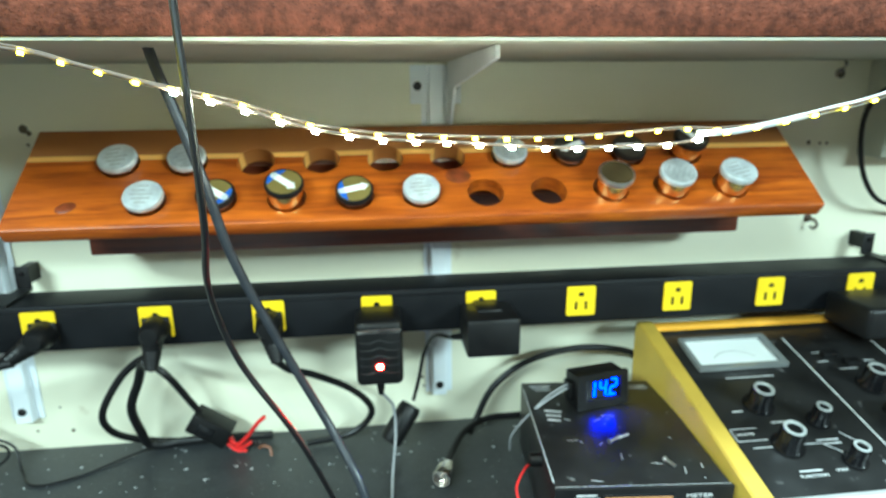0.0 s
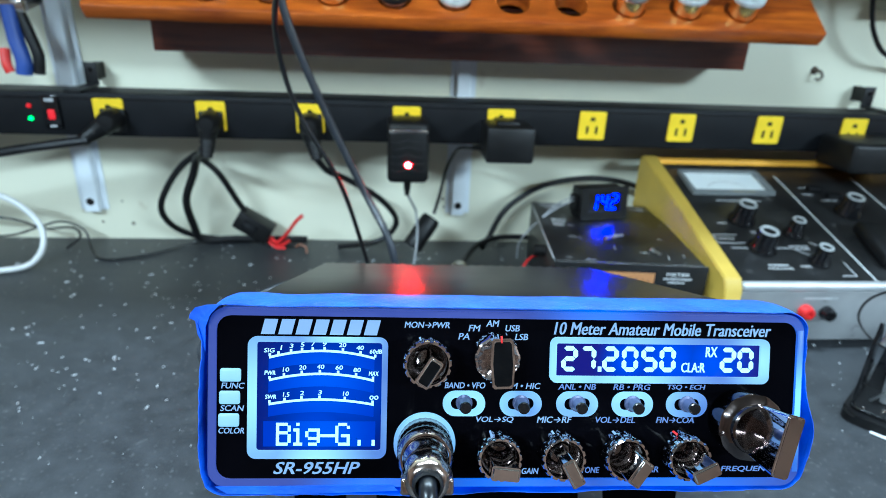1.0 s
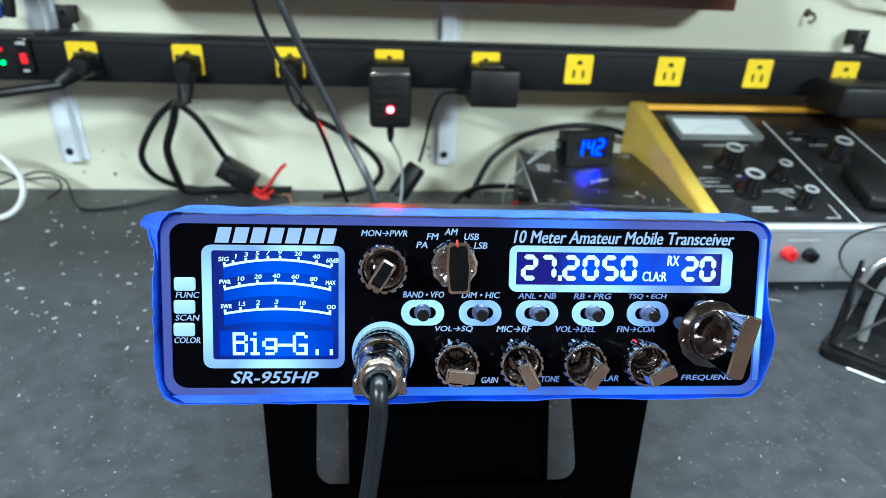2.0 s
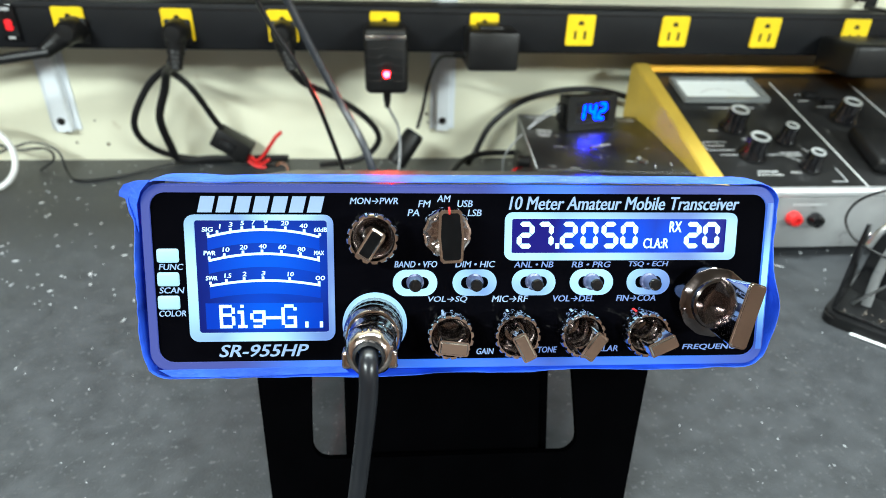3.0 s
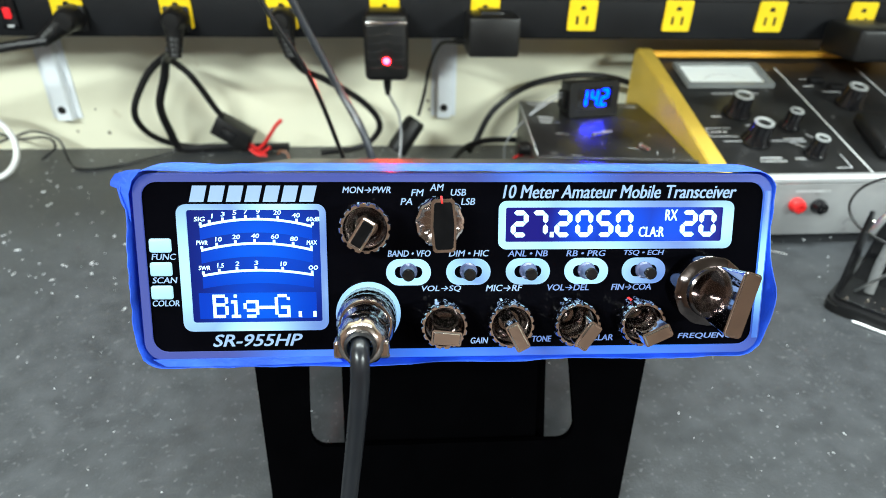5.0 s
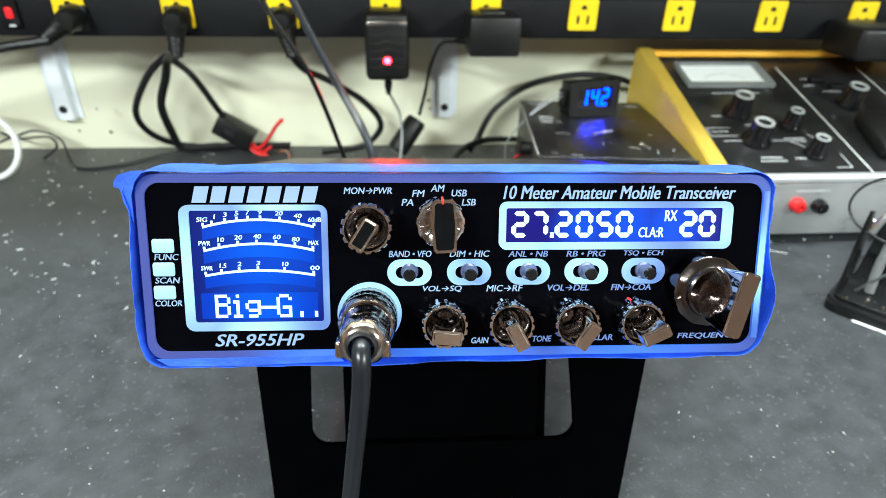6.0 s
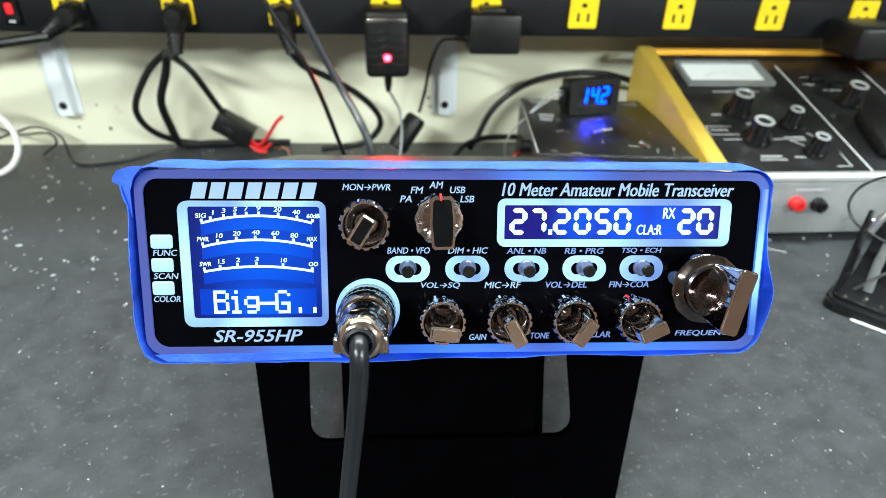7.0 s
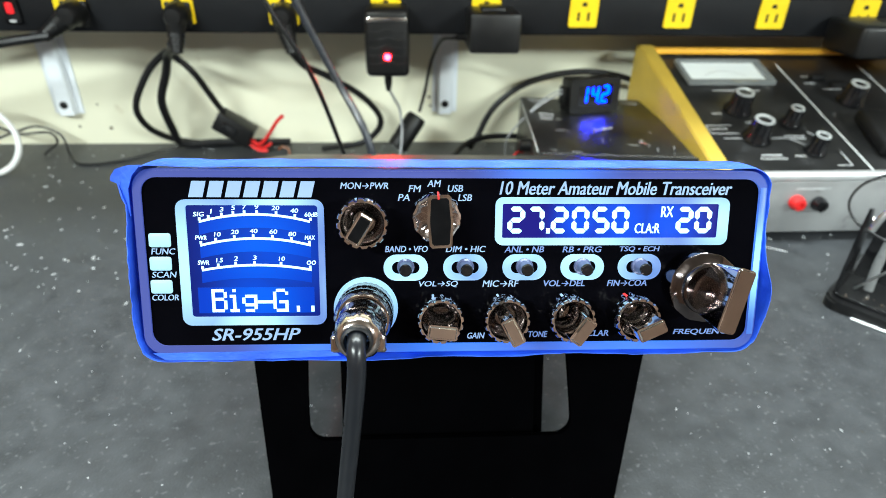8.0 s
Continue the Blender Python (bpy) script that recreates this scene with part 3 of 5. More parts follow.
SF_ROW, SB_ROW, HR = 0.0262, 0.0690, 0.0158
bm = nb()
edges = []


def loop(pts, z):
    vs = [bm.verts.new((x, y, z)) for x, y in pts]
    es = [bm.edges.new((vs[i], vs[(i + 1) % len(vs)])) for i in range(len(vs))]
    return vs, es


outer = [(-L2, 0.003), (L2, 0.003), (L2, DEP), (-L2, DEP)]
rims = []
vs, es = loop(outer, 0)
edges += es
top_outer = vs
for row, xs in ((SF_ROW, XS_F), (SB_ROW, XS_B)):
    for x in xs:
        v, e = loop([(x + HR * math.cos(2 * math.pi * i / 28), row + HR * math.sin(2 * math.pi * i / 28)) for i in range(28)], 0)
        rims.append(v)
        edges += e
bmesh.ops.triangle_fill(bm, use_beauty=True, use_dissolve=False, edges=edges)
for f in [f for f in bm.faces if any(all(v in set(r) for v in f.verts) for r in rims)]:
    bm.faces.remove(f)
for r in rims:
    low = [bm.verts.new((v.co.x, v.co.y, -0.0155)) for v in r]
    for i in range(28):
        bm.faces.new((r[i], r[(i + 1) % 28], low[(i + 1) % 28], low[i]))
prof = [(0.003, 0), (0.0008, -0.001), (0, -0.004), (0, -0.012), (0.0012, -0.015), (0.004, -0.016)]
rows = [[bm.verts.new((x, y, z)) for x in (-L2, L2)] for y, z in prof[1:]]
rows = [[top_outer[0], top_outer[1]]] + rows
for a, b in zip(rows[:-1], rows[1:]):
    bm.faces.new((a[0], b[0], b[1], a[1]))
lowb = [bm.verts.new((x, DEP, -0.016)) for x in (-L2, L2)]
bm.faces.new((top_outer[3], top_outer[2], lowb[1], lowb[0]))
for k in (0, 1):
    bm.faces.new([r[k] for r in rows] + [lowb[k], top_outer[3 - k]])


def cedar_board():
    """Front plank, a pale sapwood line and a browner back plank that also carries the shelf's shade, across the board.
    """
    m = CEDAR.copy()
    m.name = "striped_cedar_board"
    t = m.node_tree
    b = t.nodes["Principled BSDF"]
    base = b.inputs["Base Color"].links[0].from_socket
    co, sep = t.nodes.new("ShaderNodeTexCoord"), t.nodes.new("ShaderNodeSeparateXYZ")
    t.links.new(co.outputs["Object"], sep.inputs[0])
    nz, wob = t.nodes.new("ShaderNodeTexNoise"), t.nodes.new("ShaderNodeMath")
    nz.inputs["Scale"].default_value = 5
    t.links.new(co.outputs["Object"], nz.inputs["Vector"])
    wob.operation = "MULTIPLY_ADD"
    wob.inputs[1].default_value = 0.004
    t.links.new(nz.outputs["Fac"], wob.inputs[0])
    t.links.new(sep.outputs["Y"], wob.inputs[2])
    for edge, colour, fac in ((0.0755, (0.88, 0.50, 0.13), 1.0), (0.0815, (0.20, 0.05, 0.014), 1.0)):
        gt = t.nodes.new("ShaderNodeMapRange")
        gt.inputs["From Min"].default_value, gt.inputs["From Max"].default_value = edge, edge + 0.001
        t.links.new(wob.outputs[0], gt.inputs["Value"])
        mul = t.nodes.new("ShaderNodeMixRGB")
        mul.inputs[0].default_value = 0.2
        mul.inputs[1].default_value = (*colour, 1)
        t.links.new(b.inputs["Base Color"].links[0].from_socket, mul.inputs[2])
        mx = t.nodes.new("ShaderNodeMixRGB")
        t.links.new(gt.outputs[0], mx.inputs[0])
        t.links.new(base, mx.inputs[1])
        t.links.new(mul.outputs[0], mx.inputs[2])
        base = mx.outputs[0]
        t.links.new(base, b.inputs["Base Color"])
    return m


part("board", bm, cedar_board(), rack)
INV = RACK.inverted()
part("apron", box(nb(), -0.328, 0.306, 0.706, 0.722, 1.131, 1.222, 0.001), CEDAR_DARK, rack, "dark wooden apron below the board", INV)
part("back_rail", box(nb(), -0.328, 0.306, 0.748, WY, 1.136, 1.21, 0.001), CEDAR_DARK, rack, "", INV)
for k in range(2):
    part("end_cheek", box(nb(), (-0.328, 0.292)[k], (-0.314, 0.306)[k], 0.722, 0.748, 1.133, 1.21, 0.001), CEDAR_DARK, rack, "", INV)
part("knot", lathe(nb(), [(0.0068, 0), (0.005, 0.0007), (0.003, 0.0010), (0, 0.0006)], 18, pose(-0.298, 0.022, 0, 0, 0, 20) @ Matrix.Diagonal((1.2, 0.8, 1, 1))), KNOT, rack, "dark wood knot")
part("knot", lathe(nb(), [(0.0095, 0), (0.007, 0.0003), (0, 0.0005)], 18, pose(0.018, 0.046, 0) @ Matrix.Diagonal((1.2, 0.9, 1, 1))), KNOT, rack, "dark wood knot")


# Added, unseen in itself: keeps the open holes of the back row dark.
part("hole_shade_board", box(nb(), -0.31, 0.31, SB_ROW - 0.021, SB_ROW + 0.021, -0.0285, -0.0255, 0.0005), CEDAR_DARK, rack, "board added to darken the back row of holes")


def element(x, s, up, style, turn, tilt=0.0):
    labels = {"silver": "round silver-capped microphone element in the wooden rack", "olive": "round olive-topped microphone element with an arrow label",
              "black": "round black-topped microphone element with a white arrow", "dark": "round microphone element with a dark glassy top and brass body"}
    t = thing("microphone_element", labels[style], "microphone element", RACK @ pose(x, s, up, tilt, 0, turn), group="elements in the rack")
    body = BRASS if up > 0.008 else NICKEL
    part("barrel", lathe(nb(), [(0, -0.022), (0.0132, -0.022), (0.0136, -0.01), (0.0136, 0), (0.0133, 0.001)], 32), body, t, "brass barrel" if up > 0.008 else "")
    rim = {"silver": SILVER_CAP, "olive": BLACK, "black": BLACK, "dark": ALU}[style]
    part("rim", lathe(nb(), [(0.0136, -0.001), (0.0152, 0), (0.0156, 0.0010), (0.0156, 0.0040), (0.0150, 0.0050), (0.0140, 0.0052), (0.0138, 0.0046), (0, 0.0046)], 36), rim, t)
    top = {"silver": GREY_CAP if turn in (20, 60) else SILVER_CAP, "olive": OLIVE, "black": DARK_CAP, "dark": BROWN_GLASS}[style]
    part("cap", lathe(nb(), [(0.0138, 0.0044), (0.0136, 0.0052), (0, 0.0053)], 32), top, t)
    if style in ("olive", "black"):
        part("arrow", prism(nb(), [(-0.0115, -0.0029), (0.007, -0.0029), (0.007, -0.0044), (0.0122, 0), (0.007, 0.0044), (0.007, 0.0029), (-0.0115, 0.0029)], 0.0053, 0.0059), PAPER, t, "white paper arrow")
    if style == "black":
        part("seal", lathe(nb(), [(0.0026, 0.0054), (0.0024, 0.0058), (0, 0.0058)], 14, pose(-0.0122, 0, 0)), BLUE_LABEL, t, "small blue seal")
    if style == "olive":
        pts = [(0.0134 * math.cos(a), 0.0134 * math.sin(a)) for a in [radians(125 + 110 * i / 10) for i in range(11)]]
        part("label", prism(nb(), pts, 0.0053, 0.0056), BLUE_LABEL, t, "blue printed label")
        part("seal", lathe(nb(), [(0.003, 0.0054), (0.0028, 0.0062), (0, 0.0062)], 14, pose(-0.0105, 0, 0)), SILVER_CAP, t)
    if style == "silver":
        for k in range(5):
            w = (0.004, 0.0085, 0.0095, 0.008, 0.0045)[k]
            part("print_line", box(nb(), -w, w * (0.2 if k == 1 else 0.9), -0.0004, 0.0004, 0.0053, 0.00536, 0, pose(0, 0.0088 - 0.0044 * k, 0)), INK_DARK, t)
    return t


for k, st, up, turn in ((0, "silver", 0.004, 10), (1, "silver", 0.004, 20), (6, "silver", 0.004, 60), (7, "black", 0.005, 205), (8, "black", 0.004, 0), (9, "black", 0.015, -55)):
    element(XS_B[k], SB_ROW, up, st, turn)
for k, st, up, turn in ((0, "silver", 0.004, 0), (1, "olive", 0.004, 145), (2, "olive", 0.014, -40), (3, "olive", 0.004, 15), (4, "silver", 0.004, 5), (7, "dark", 0.015, 30), (8, "silver", 0.015, 60), (9, "silver", 0.015, 15)):
    element(XS_F[k], SF_ROW, up, st, turn, -4 if up > 0.01 else 0)

# ---- cables that hang from the shelf ----
solid("hanging_cable", tube(nb(), [(-0.154, 0.445, 1.45), (-0.1535, 0.445, 1.32), (-0.151, 0.442, 1.266), (-0.152, 0.448, 1.21), (-0.163, 0.482, 1.165), (-0.154, 0.497, 1.113), (-0.124, 0.505, 1.052), (-0.107, 0.545, 0.972), (-0.098, 0.58, 0.915), (-0.09, 0.62, 0.902)], 0.0019, flat=1.7),
      RUBBER, "thin flat black cable hanging past the shelf", "cable")
solid("hanging_cable", tube(nb(), [(-0.225, 0.58, 1.40), (-0.2035, 0.55, 1.31), (-0.190, 0.545, 1.267), (-0.176, 0.543, 1.22), (-0.164, 0.548, 1.166), (-0.1395, 0.555, 1.10), (-0.110, 0.555, 1.035), (-0.088, 0.535, 0.998), (-0.079, 0.53, 0.965), (-0.076, 0.545, 0.925), (-0.08, 0.58, 0.904)], 0.0034),
      GREY_CABLE, "thick dark grey coaxial cable hanging to the bench", "cable")

# ---- string of small lights ----
STR_A = [(-0.42, 0.475, 1.306), (-0.33, 0.472, 1.305), (-0.2446, 0.47, 1.2976), (-0.2101, 0.47, 1.2895), (-0.1739, 0.47, 1.279), (-0.1387, 0.47, 1.2693), (-0.1008, 0.47, 1.2574), (-0.0623, 0.47, 1.2508), (-0.024, 0.47, 1.2483), (0.0334, 0.47, 1.2443),
         (0.0716, 0.47, 1.2443), (0.1082, 0.47, 1.2455), (0.1264, 0.47, 1.250), (0.1606, 0.47, 1.2552), (0.1914, 0.47, 1.2612), (0.2321, 0.47, 1.2705), (0.33, 0.49, 1.296)]
STR_B = [(-0.42, 0.479, 1.309), (-0.33, 0.477, 1.307), (-0.2471, 0.475, 1.2995), (-0.2094, 0.475, 1.2894), (-0.1754, 0.475, 1.2800), (-0.1388, 0.475, 1.2716), (-0.105, 0.475, 1.2605), (-0.0692, 0.475, 1.2540), (-0.0334, 0.475, 1.2518), (0.0022, 0.475, 1.2500),
         (0.0379, 0.475, 1.2497), (0.0731, 0.475, 1.2512), (0.1093, 0.475, 1.2535), (0.135, 0.474, 1.253), (0.1606, 0.473, 1.2556), (0.1914, 0.473, 1.2616)]
lights = thing("light_string", "sagging ribbon of small warm lights below the shelf", "light string", pose(0, 0, 0))
chip = mesh_of("chip", box(nb(), -0.0016, 0.0016, -0.0006, 0.0006, -0.0011, 0.0011, 0.0003), LED_YELLOW)
chip_w = mesh_of("chip", box(nb(), -0.0017, 0.0017, -0.0006, 0.0006, -0.0012, 0.0012, 0.0003), LED_WHITE)
for pts in (STR_A, STR_B):
    part("ribbon", tube(nb(), pts, 0.0009, 8, flat=0.4), COPPER, lights)
    path, run = smooth_path(pts, 24), 0.0
    for i, (a, b) in enumerate(zip(path[:-1], path[1:])):
        run += (b - a).length
        if run > 0.0172 and a.x < 0.32:
            run = 0.0
            q = new("chip", chip_w if pts is STR_A and -0.17 < a.x < 0.12 else chip)
            q.parent, q.location = lights, a + Vector((0, -0.0012, -0.001))
            q.rotation_euler = (radians(rnd.uniform(-15, 15)), -math.atan2(b.z - a.z, b.x - a.x), radians(rnd.uniform(-20, 20)))
part("sleeve", tube(nb(), [(0.118, 0.470, 1.2505), (0.14, 0.47, 1.2513), (0.165, 0.4705, 1.2555), (0.20, 0.471, 1.263), (0.2321, 0.4715, 1.2705), (0.33, 0.491, 1.296)], 0.0019, 10, flat=0.6), CLEAR_WRAP, lights, "milky plastic sleeve")

# ---- transceiver: x right, y up and z out of its face, in millimetres ----
RU, RV, RN = Vector((0.99962, -0.02729, -0.00297)), Vector((0.01234, 0.35, 0.93667)), Vector((-0.02452, -0.93635, 0.35021))
RM = Matrix(((RU.x, RV.x, RN.x, -0.03954), (RU.y, RV.y, RN.y, 0.21371), (RU.z, RV.z, RN.z, 1.06351), (0, 0, 0, 1)))
MM = Matrix.Diagonal((0.001, 0.001, 0.001, 1))
radio = thing("transceiver", "black mobile transceiver with blue lit displays, edged with blue masking tape", "radio", RM)


def rp(name, bm, mat, parent=None, label="", m=None):
    """A part of the transceiver, built in millimetres; m places it on the face."""
    bmesh.ops.transform(bm, matrix=MM @ (m if m is not None else Matrix()), verts=bm.verts)
    return part(name, bm, mat, parent or radio, label)


def at(x, y, z=0.0, turn=0.0):
    return Matrix.Translation((x, y, z)) @ Matrix.Rotation(radians(turn), 4, "Z")


case = rp("case", box(nb(), -99, 99, -28, 30.5, -236, -3, 1.5, seg=3), RADIO_BLACK, None, "satin black steel case")
for k in range(26):
    rp("fin", box(nb(), -1.1, 1.1, -26, 30, -14, 0, 0.3, seg=1), RADIO_BLACK, case, "", at(-94 + 7.5 * k, 0, -236))
rp("face_panel", prism(nb(), round_rect(-102.3, 101.2, -28.2, 28.6, 5), -3.2, 0), FACE_BLACK, None, "gloss black face panel")
bm = nb()
ro, r1, ri = round_rect(-105.0, 104.0, -31, 31, 6.5), round_rect(-104.5, 103.4, -30.4, 30.5, 6), round_rect(-102.3, 101.2, -28.2, 28.6, 5)
ring_prism(bm, ro, ri, -6, 0.2)
ring_prism(bm, r1, round_rect(-102.0, 100.9, -27.9, 28.3, 4.8), 0.2, 0.9)
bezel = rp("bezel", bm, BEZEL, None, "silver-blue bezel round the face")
# Added strip, its emission painted brighter than the rest of the bezel.
rp("bright_strip", box(nb(), 101.1, 103.1, -25.5, 25.5, 0.9, 1.15, 0.1), BEZEL_BRIGHT, bezel, "strip added where the bezel is bright cyan")

# masking tape wrapped round the rim, crumpled, with a loose flap at one corner
bm = nb()
outline = round_rect(-105.2, 103.8, -31.6, 31.8, 6.5, 7)
per = []
for (x0, y0), (x1, y1) in zip(outline, outline[1:] + outline[:1]):
    d = math.hypot(x1 - x0, y1 - y0)
    for i in range(max(1, round(d / 3))):
        k = i / max(1, round(d / 3))
        per.append((x0 + (x1 - x0) * k, y0 + (y1 - y0) * k))
N, depths = len(per), (1.4, 0.4, -2, -6, -11, -16, -21)
grid = []
for i, (x, y) in enumerate(per):
    ax, ay = per[i - 1]
    bx, by = per[(i + 1) % N]
    nx, ny = by - ay, ax - bx
    ln = math.hypot(nx, ny)
    nx, ny = nx / ln, ny / ln
    w = noise.noise(Vector((x * 0.05, y * 0.05, 3)))
    col = []
    for j, z in enumerate(depths):
        f = noise.noise(Vector((x * 0.12, y * 0.12, z * 0.12)))
        off = 0.8 + 0.7 * f + max(0, w) * 1.0 + 0.55 * noise.noise(Vector((x * 0.33, y * 0.33, z * 0.2 + 5)))
        if x > 95:
            off = 0.4 + 0.35 * f + 5.2 * math.exp(-((y + 12) / 11) ** 2) * (0.55 + 0.45 * math.exp(-(z + 3) ** 2 / 60))
        if x < -95:
            off += 2.6 * math.exp(-((y + 2) / 20) ** 2) * 0.7 + 1.6 * math.exp(-((y - 25) / 5) ** 2) * math.exp(-(z + 1) ** 2 / 45)
        if y < -28:
            off = 0.5 + 0.25 * f + 0.5 * max(0, w) + (1.3 if x < -30 else 1.3 * max(0, 1 - (x + 30) / 30))
        if y > 28:
            off = (0.2, 0.3, 0.9, 1.5, 1.9, 1.9, 1.8)[j] + 0.25 * f + 0.3 * max(0, w) - 0.5 * math.exp(-((x + 80) / 8) ** 2)
        zz = z + (1.1 * w + 0.6 * noise.noise(Vector((x * 0.2, y * 0.2, 7))) if j in (0, 1) else 0) + (3 * w if j == len(depths) - 1 else 0)
        col.append((x + nx * off, y + ny * off, zz))
    grid.append((col, (nx, ny)))
vo = [[bm.verts.new(p) for p in col] for col, _ in grid]
vi = [[bm.verts.new((p[0] - n[0] * 0.25, p[1] - n[1] * 0.25, p[2])) for p in col] for col, n in grid]
for i in range(N):
    j = (i + 1) % N
    for k in range(len(depths) - 1):
        bm.faces.new((vo[i][k], vo[j][k], vo[j][k + 1], vo[i][k + 1]))
        bm.faces.new((vi[j][k], vi[i][k], vi[i][k + 1], vi[j][k + 1]))
    bm.faces.new((vo[j][0], vo[i][0], vi[i][0], vi[j][0]))
    bm.faces.new((vo[i][-1], vo[j][-1], vi[j][-1], vi[i][-1]))
rp("masking_tape", bm, TAPE, None, "crumpled blue masking tape round the rim")
bm = nb()
prism(bm, [(0.6, 1.2), (2.6, 3.4), (7, 4.6), (12, 4.9), (8.2, 1.4), (6.0, -3), (5.2, -12), (4.2, -8.5), (2.9, -6.0), (2.4, -1.2), (0.2, -0.4)], 0, 0.3)
rp("tape_flap", bm, TAPE, None, "loose corner of blue tape", Matrix.Translation((-111.2, 27.5, 0.6)) @ Matrix.Rotation(radians(-14), 4, "Y") @ Matrix.Rotation(radians(8), 4, "X"))
bm = nb()
prism(bm, [(0, 0), (60, 0.4), (62, -1.6), (30, -2.6), (4, -2.4)], 0, 0.3)
rp("tape_flap", bm, TAPE, None, "", Matrix.Translation((-102, -30.2, 1.2)))
bm = nb()
prism(bm, [(0, 0), (9, 0.4), (7, -2), (3.5, -2.3)], 0, 0.3)
rp("tape_flap", bm, TAPE, None, "", Matrix.Translation((76, -31, -3)))


def word(body, x, y, w, h, mat=None, name="printed_word", parent=None, z=0.06, shear=0.18, bold=0.0):
    bm = text_bm(body, x, y, w - 0.035 * h, h, z, 0.12, shear, bold)
    heavy = bmesh.ops.duplicate(bm, geom=list(bm.verts) + list(bm.edges) + list(bm.faces))["geom"]
    bmesh.ops.translate(bm, vec=(0.05 * h, 0.015 * h, 0.025), verts=[v for v in heavy if isinstance(v, bmesh.types.BMVert)])
    return rp(name, bm, mat or BACKLIT_TEXT, parent)


# name plate as plain slanted blocks, one to a letter
for k in range(7):
    x = -84.6 + 5.78 * k
    rp("logo_block", prism(nb(), [(x - 2.9, 0), (x + 1.6, 0), (x + 2.9, 5.2), (x - 1.6, 5.2)], 0.02, 0.2), BACKLIT_TEXT, None, "", at(0, 21.9))
word("SR-955HP", -68.2, -24.35, 29.5, 4.2, shear=0.28, bold=0.006)
for k, (s, w) in enumerate((("FUNC", 7.8), ("SCAN", 8.0), ("COLOR", 8.6))):
    y = 7.9 - 7.75 * k
    rp("key", box(nb(), -3.5, 3.5, -2.3, 2.3, -0.4, 1.1, 0.8, seg=3), KEY_LIT, None, "lit square key", at(-97.4 - 0.25 * k, y))
    word(s, -96.7 - 0.2 * k, y - 3.75, w, 2.0)

# left display
bm = nb()
ring_prism(bm, round_rect(-91.6, -44.4, -20.8, 21.2, 3), round_rect(-88.6, -46.4, -18.0, 19.4, 1.0), 0, 1.0)
rp("display_frame", bm, BACKLIT, None, "glowing pale blue display frame")
dial = rp("display", box(nb(), -88.6, -46.4, -18.0, 19.4, 0.05, 0.15), LCD_DIAL, None, "blue backlit meter display")


def arc_pts(x0, x1, yend, ymid, n=16):
    return [(x0 + (x1 - x0) * i / n, ymid + (yend - ymid) * (2 * i / n - 1) ** 2) for i in range(n + 1)]


def band(x0, x1, ya, ma, yb, mb, z0, z1):
    return prism(nb(), arc_pts(x0, x1, ya, ma) + list(reversed(arc_pts(x0, x1, yb, mb))), z0, z1)


for ye, ym, marks, words in (
        (14.2, 16.6, (-84.4, -81.5, -77.3, -73.6, -70.0, -66.0, -59.8, -53.8, -48.8), (("SIG", -84.6, 4.2), ("1", -80.6, 0.7), ("3", -77.2, 1.5), ("5", -73.5, 1.5), ("7", -69.9, 1.5), ("9", -66.0, 1.5), ("20", -60.0, 3.0), ("40", -54.0, 3.0), ("60dB", -48.6, 5.0))),
        (6.4, 8.7, (-84.4, -79.6, -73.6, -67.5, -61.3, -55.2, -49.4), (("PWR", -84.3, 4.4), ("10", -79.0, 2.6), ("20", -73.4, 3.0), ("40", -67.3, 3.0), ("60", -61.0, 3.0), ("80", -54.9, 3.0), ("MAX", -49.2, 4.0))),
        (-1.9, -0.2, (-84.4, -79.3, -73.6, -67.5, -58.9, -49.4), (("SWR", -84.0, 4.4), ("1.5", -78.8, 2.6), ("2", -73.5, 1.6), ("3", -67.4, 1.6), ("10", -58.6, 2.4), ("oo", -49.0, 3.6)))):
    rp("scale_band", band(-84.8, -49, ye - 0.7, ym - 0.7, ye - 4.6, ym - 4.6, 0.15, 0.19), LCD_BLUE, dial)
    rp("scale_line", band(-84.6, -49, ye + 0.15, ym + 0.15, ye - 0.65, ym - 0.65, 0.2, 0.3), LCD_LINE, dial)
    for x in marks:
        f = ((x + 66.8) / 17.8) ** 2
        y = ym + (ye - ym) * f
        rp("scale_mark", box(nb(), -0.4, 0.4, 0.1, 1.1, 0.2, 0.3, 0, at(x, y)), LCD_LINE, dial)
    for s, x, w in words:
        f = ((x + 66.8) / 17.8) ** 2
        word(s, x, ym + (ye - ym) * f + 2.2, w * 0.84, 1.45, LCD_LINE, "scale_word", dial, 0.2, 0.1)
rp("text_band", box(nb(), -86.4, -48.3, -16.8, -8.0, 0.15, 0.19), LCD_BLUE, dial)
# dot-matrix words: rows of lit cells
CELLS = {"B": "11110 10001 10001 11110 10001 10001 10001 11110", "i": "00100 00000 01100 00100 00100 00100 00100 01110", "g": "00000 00000 01111 10001 10001 01111 00001 01110",
         "-": "00000 00000 00000 00000 11111 00000 00000 00000", "G": "01110 10001 10000 10000 10111 10001 10001 01111", ",": "00000 00000 00000 00000 00000 00000 00100 00100"}
for ch, x in zip("Big-G,,", (-82.0, -77.1, -72.1, -67.0, -61.9, -56.2, -51.4)):
    bm = nb()
    for r, line in enumerate(CELLS[ch].split()):
        for q, bit in enumerate(line):
            if bit == "1":
                box(bm, x + q * 0.98 - 0.04, x + q * 0.98 + 1.0, -9.6 - r * 0.98 + 0.02, -8.6 - r * 0.98 + 0.04, 0.2, 0.3)
    rp("letter", bm, LCD_LINE, dial)

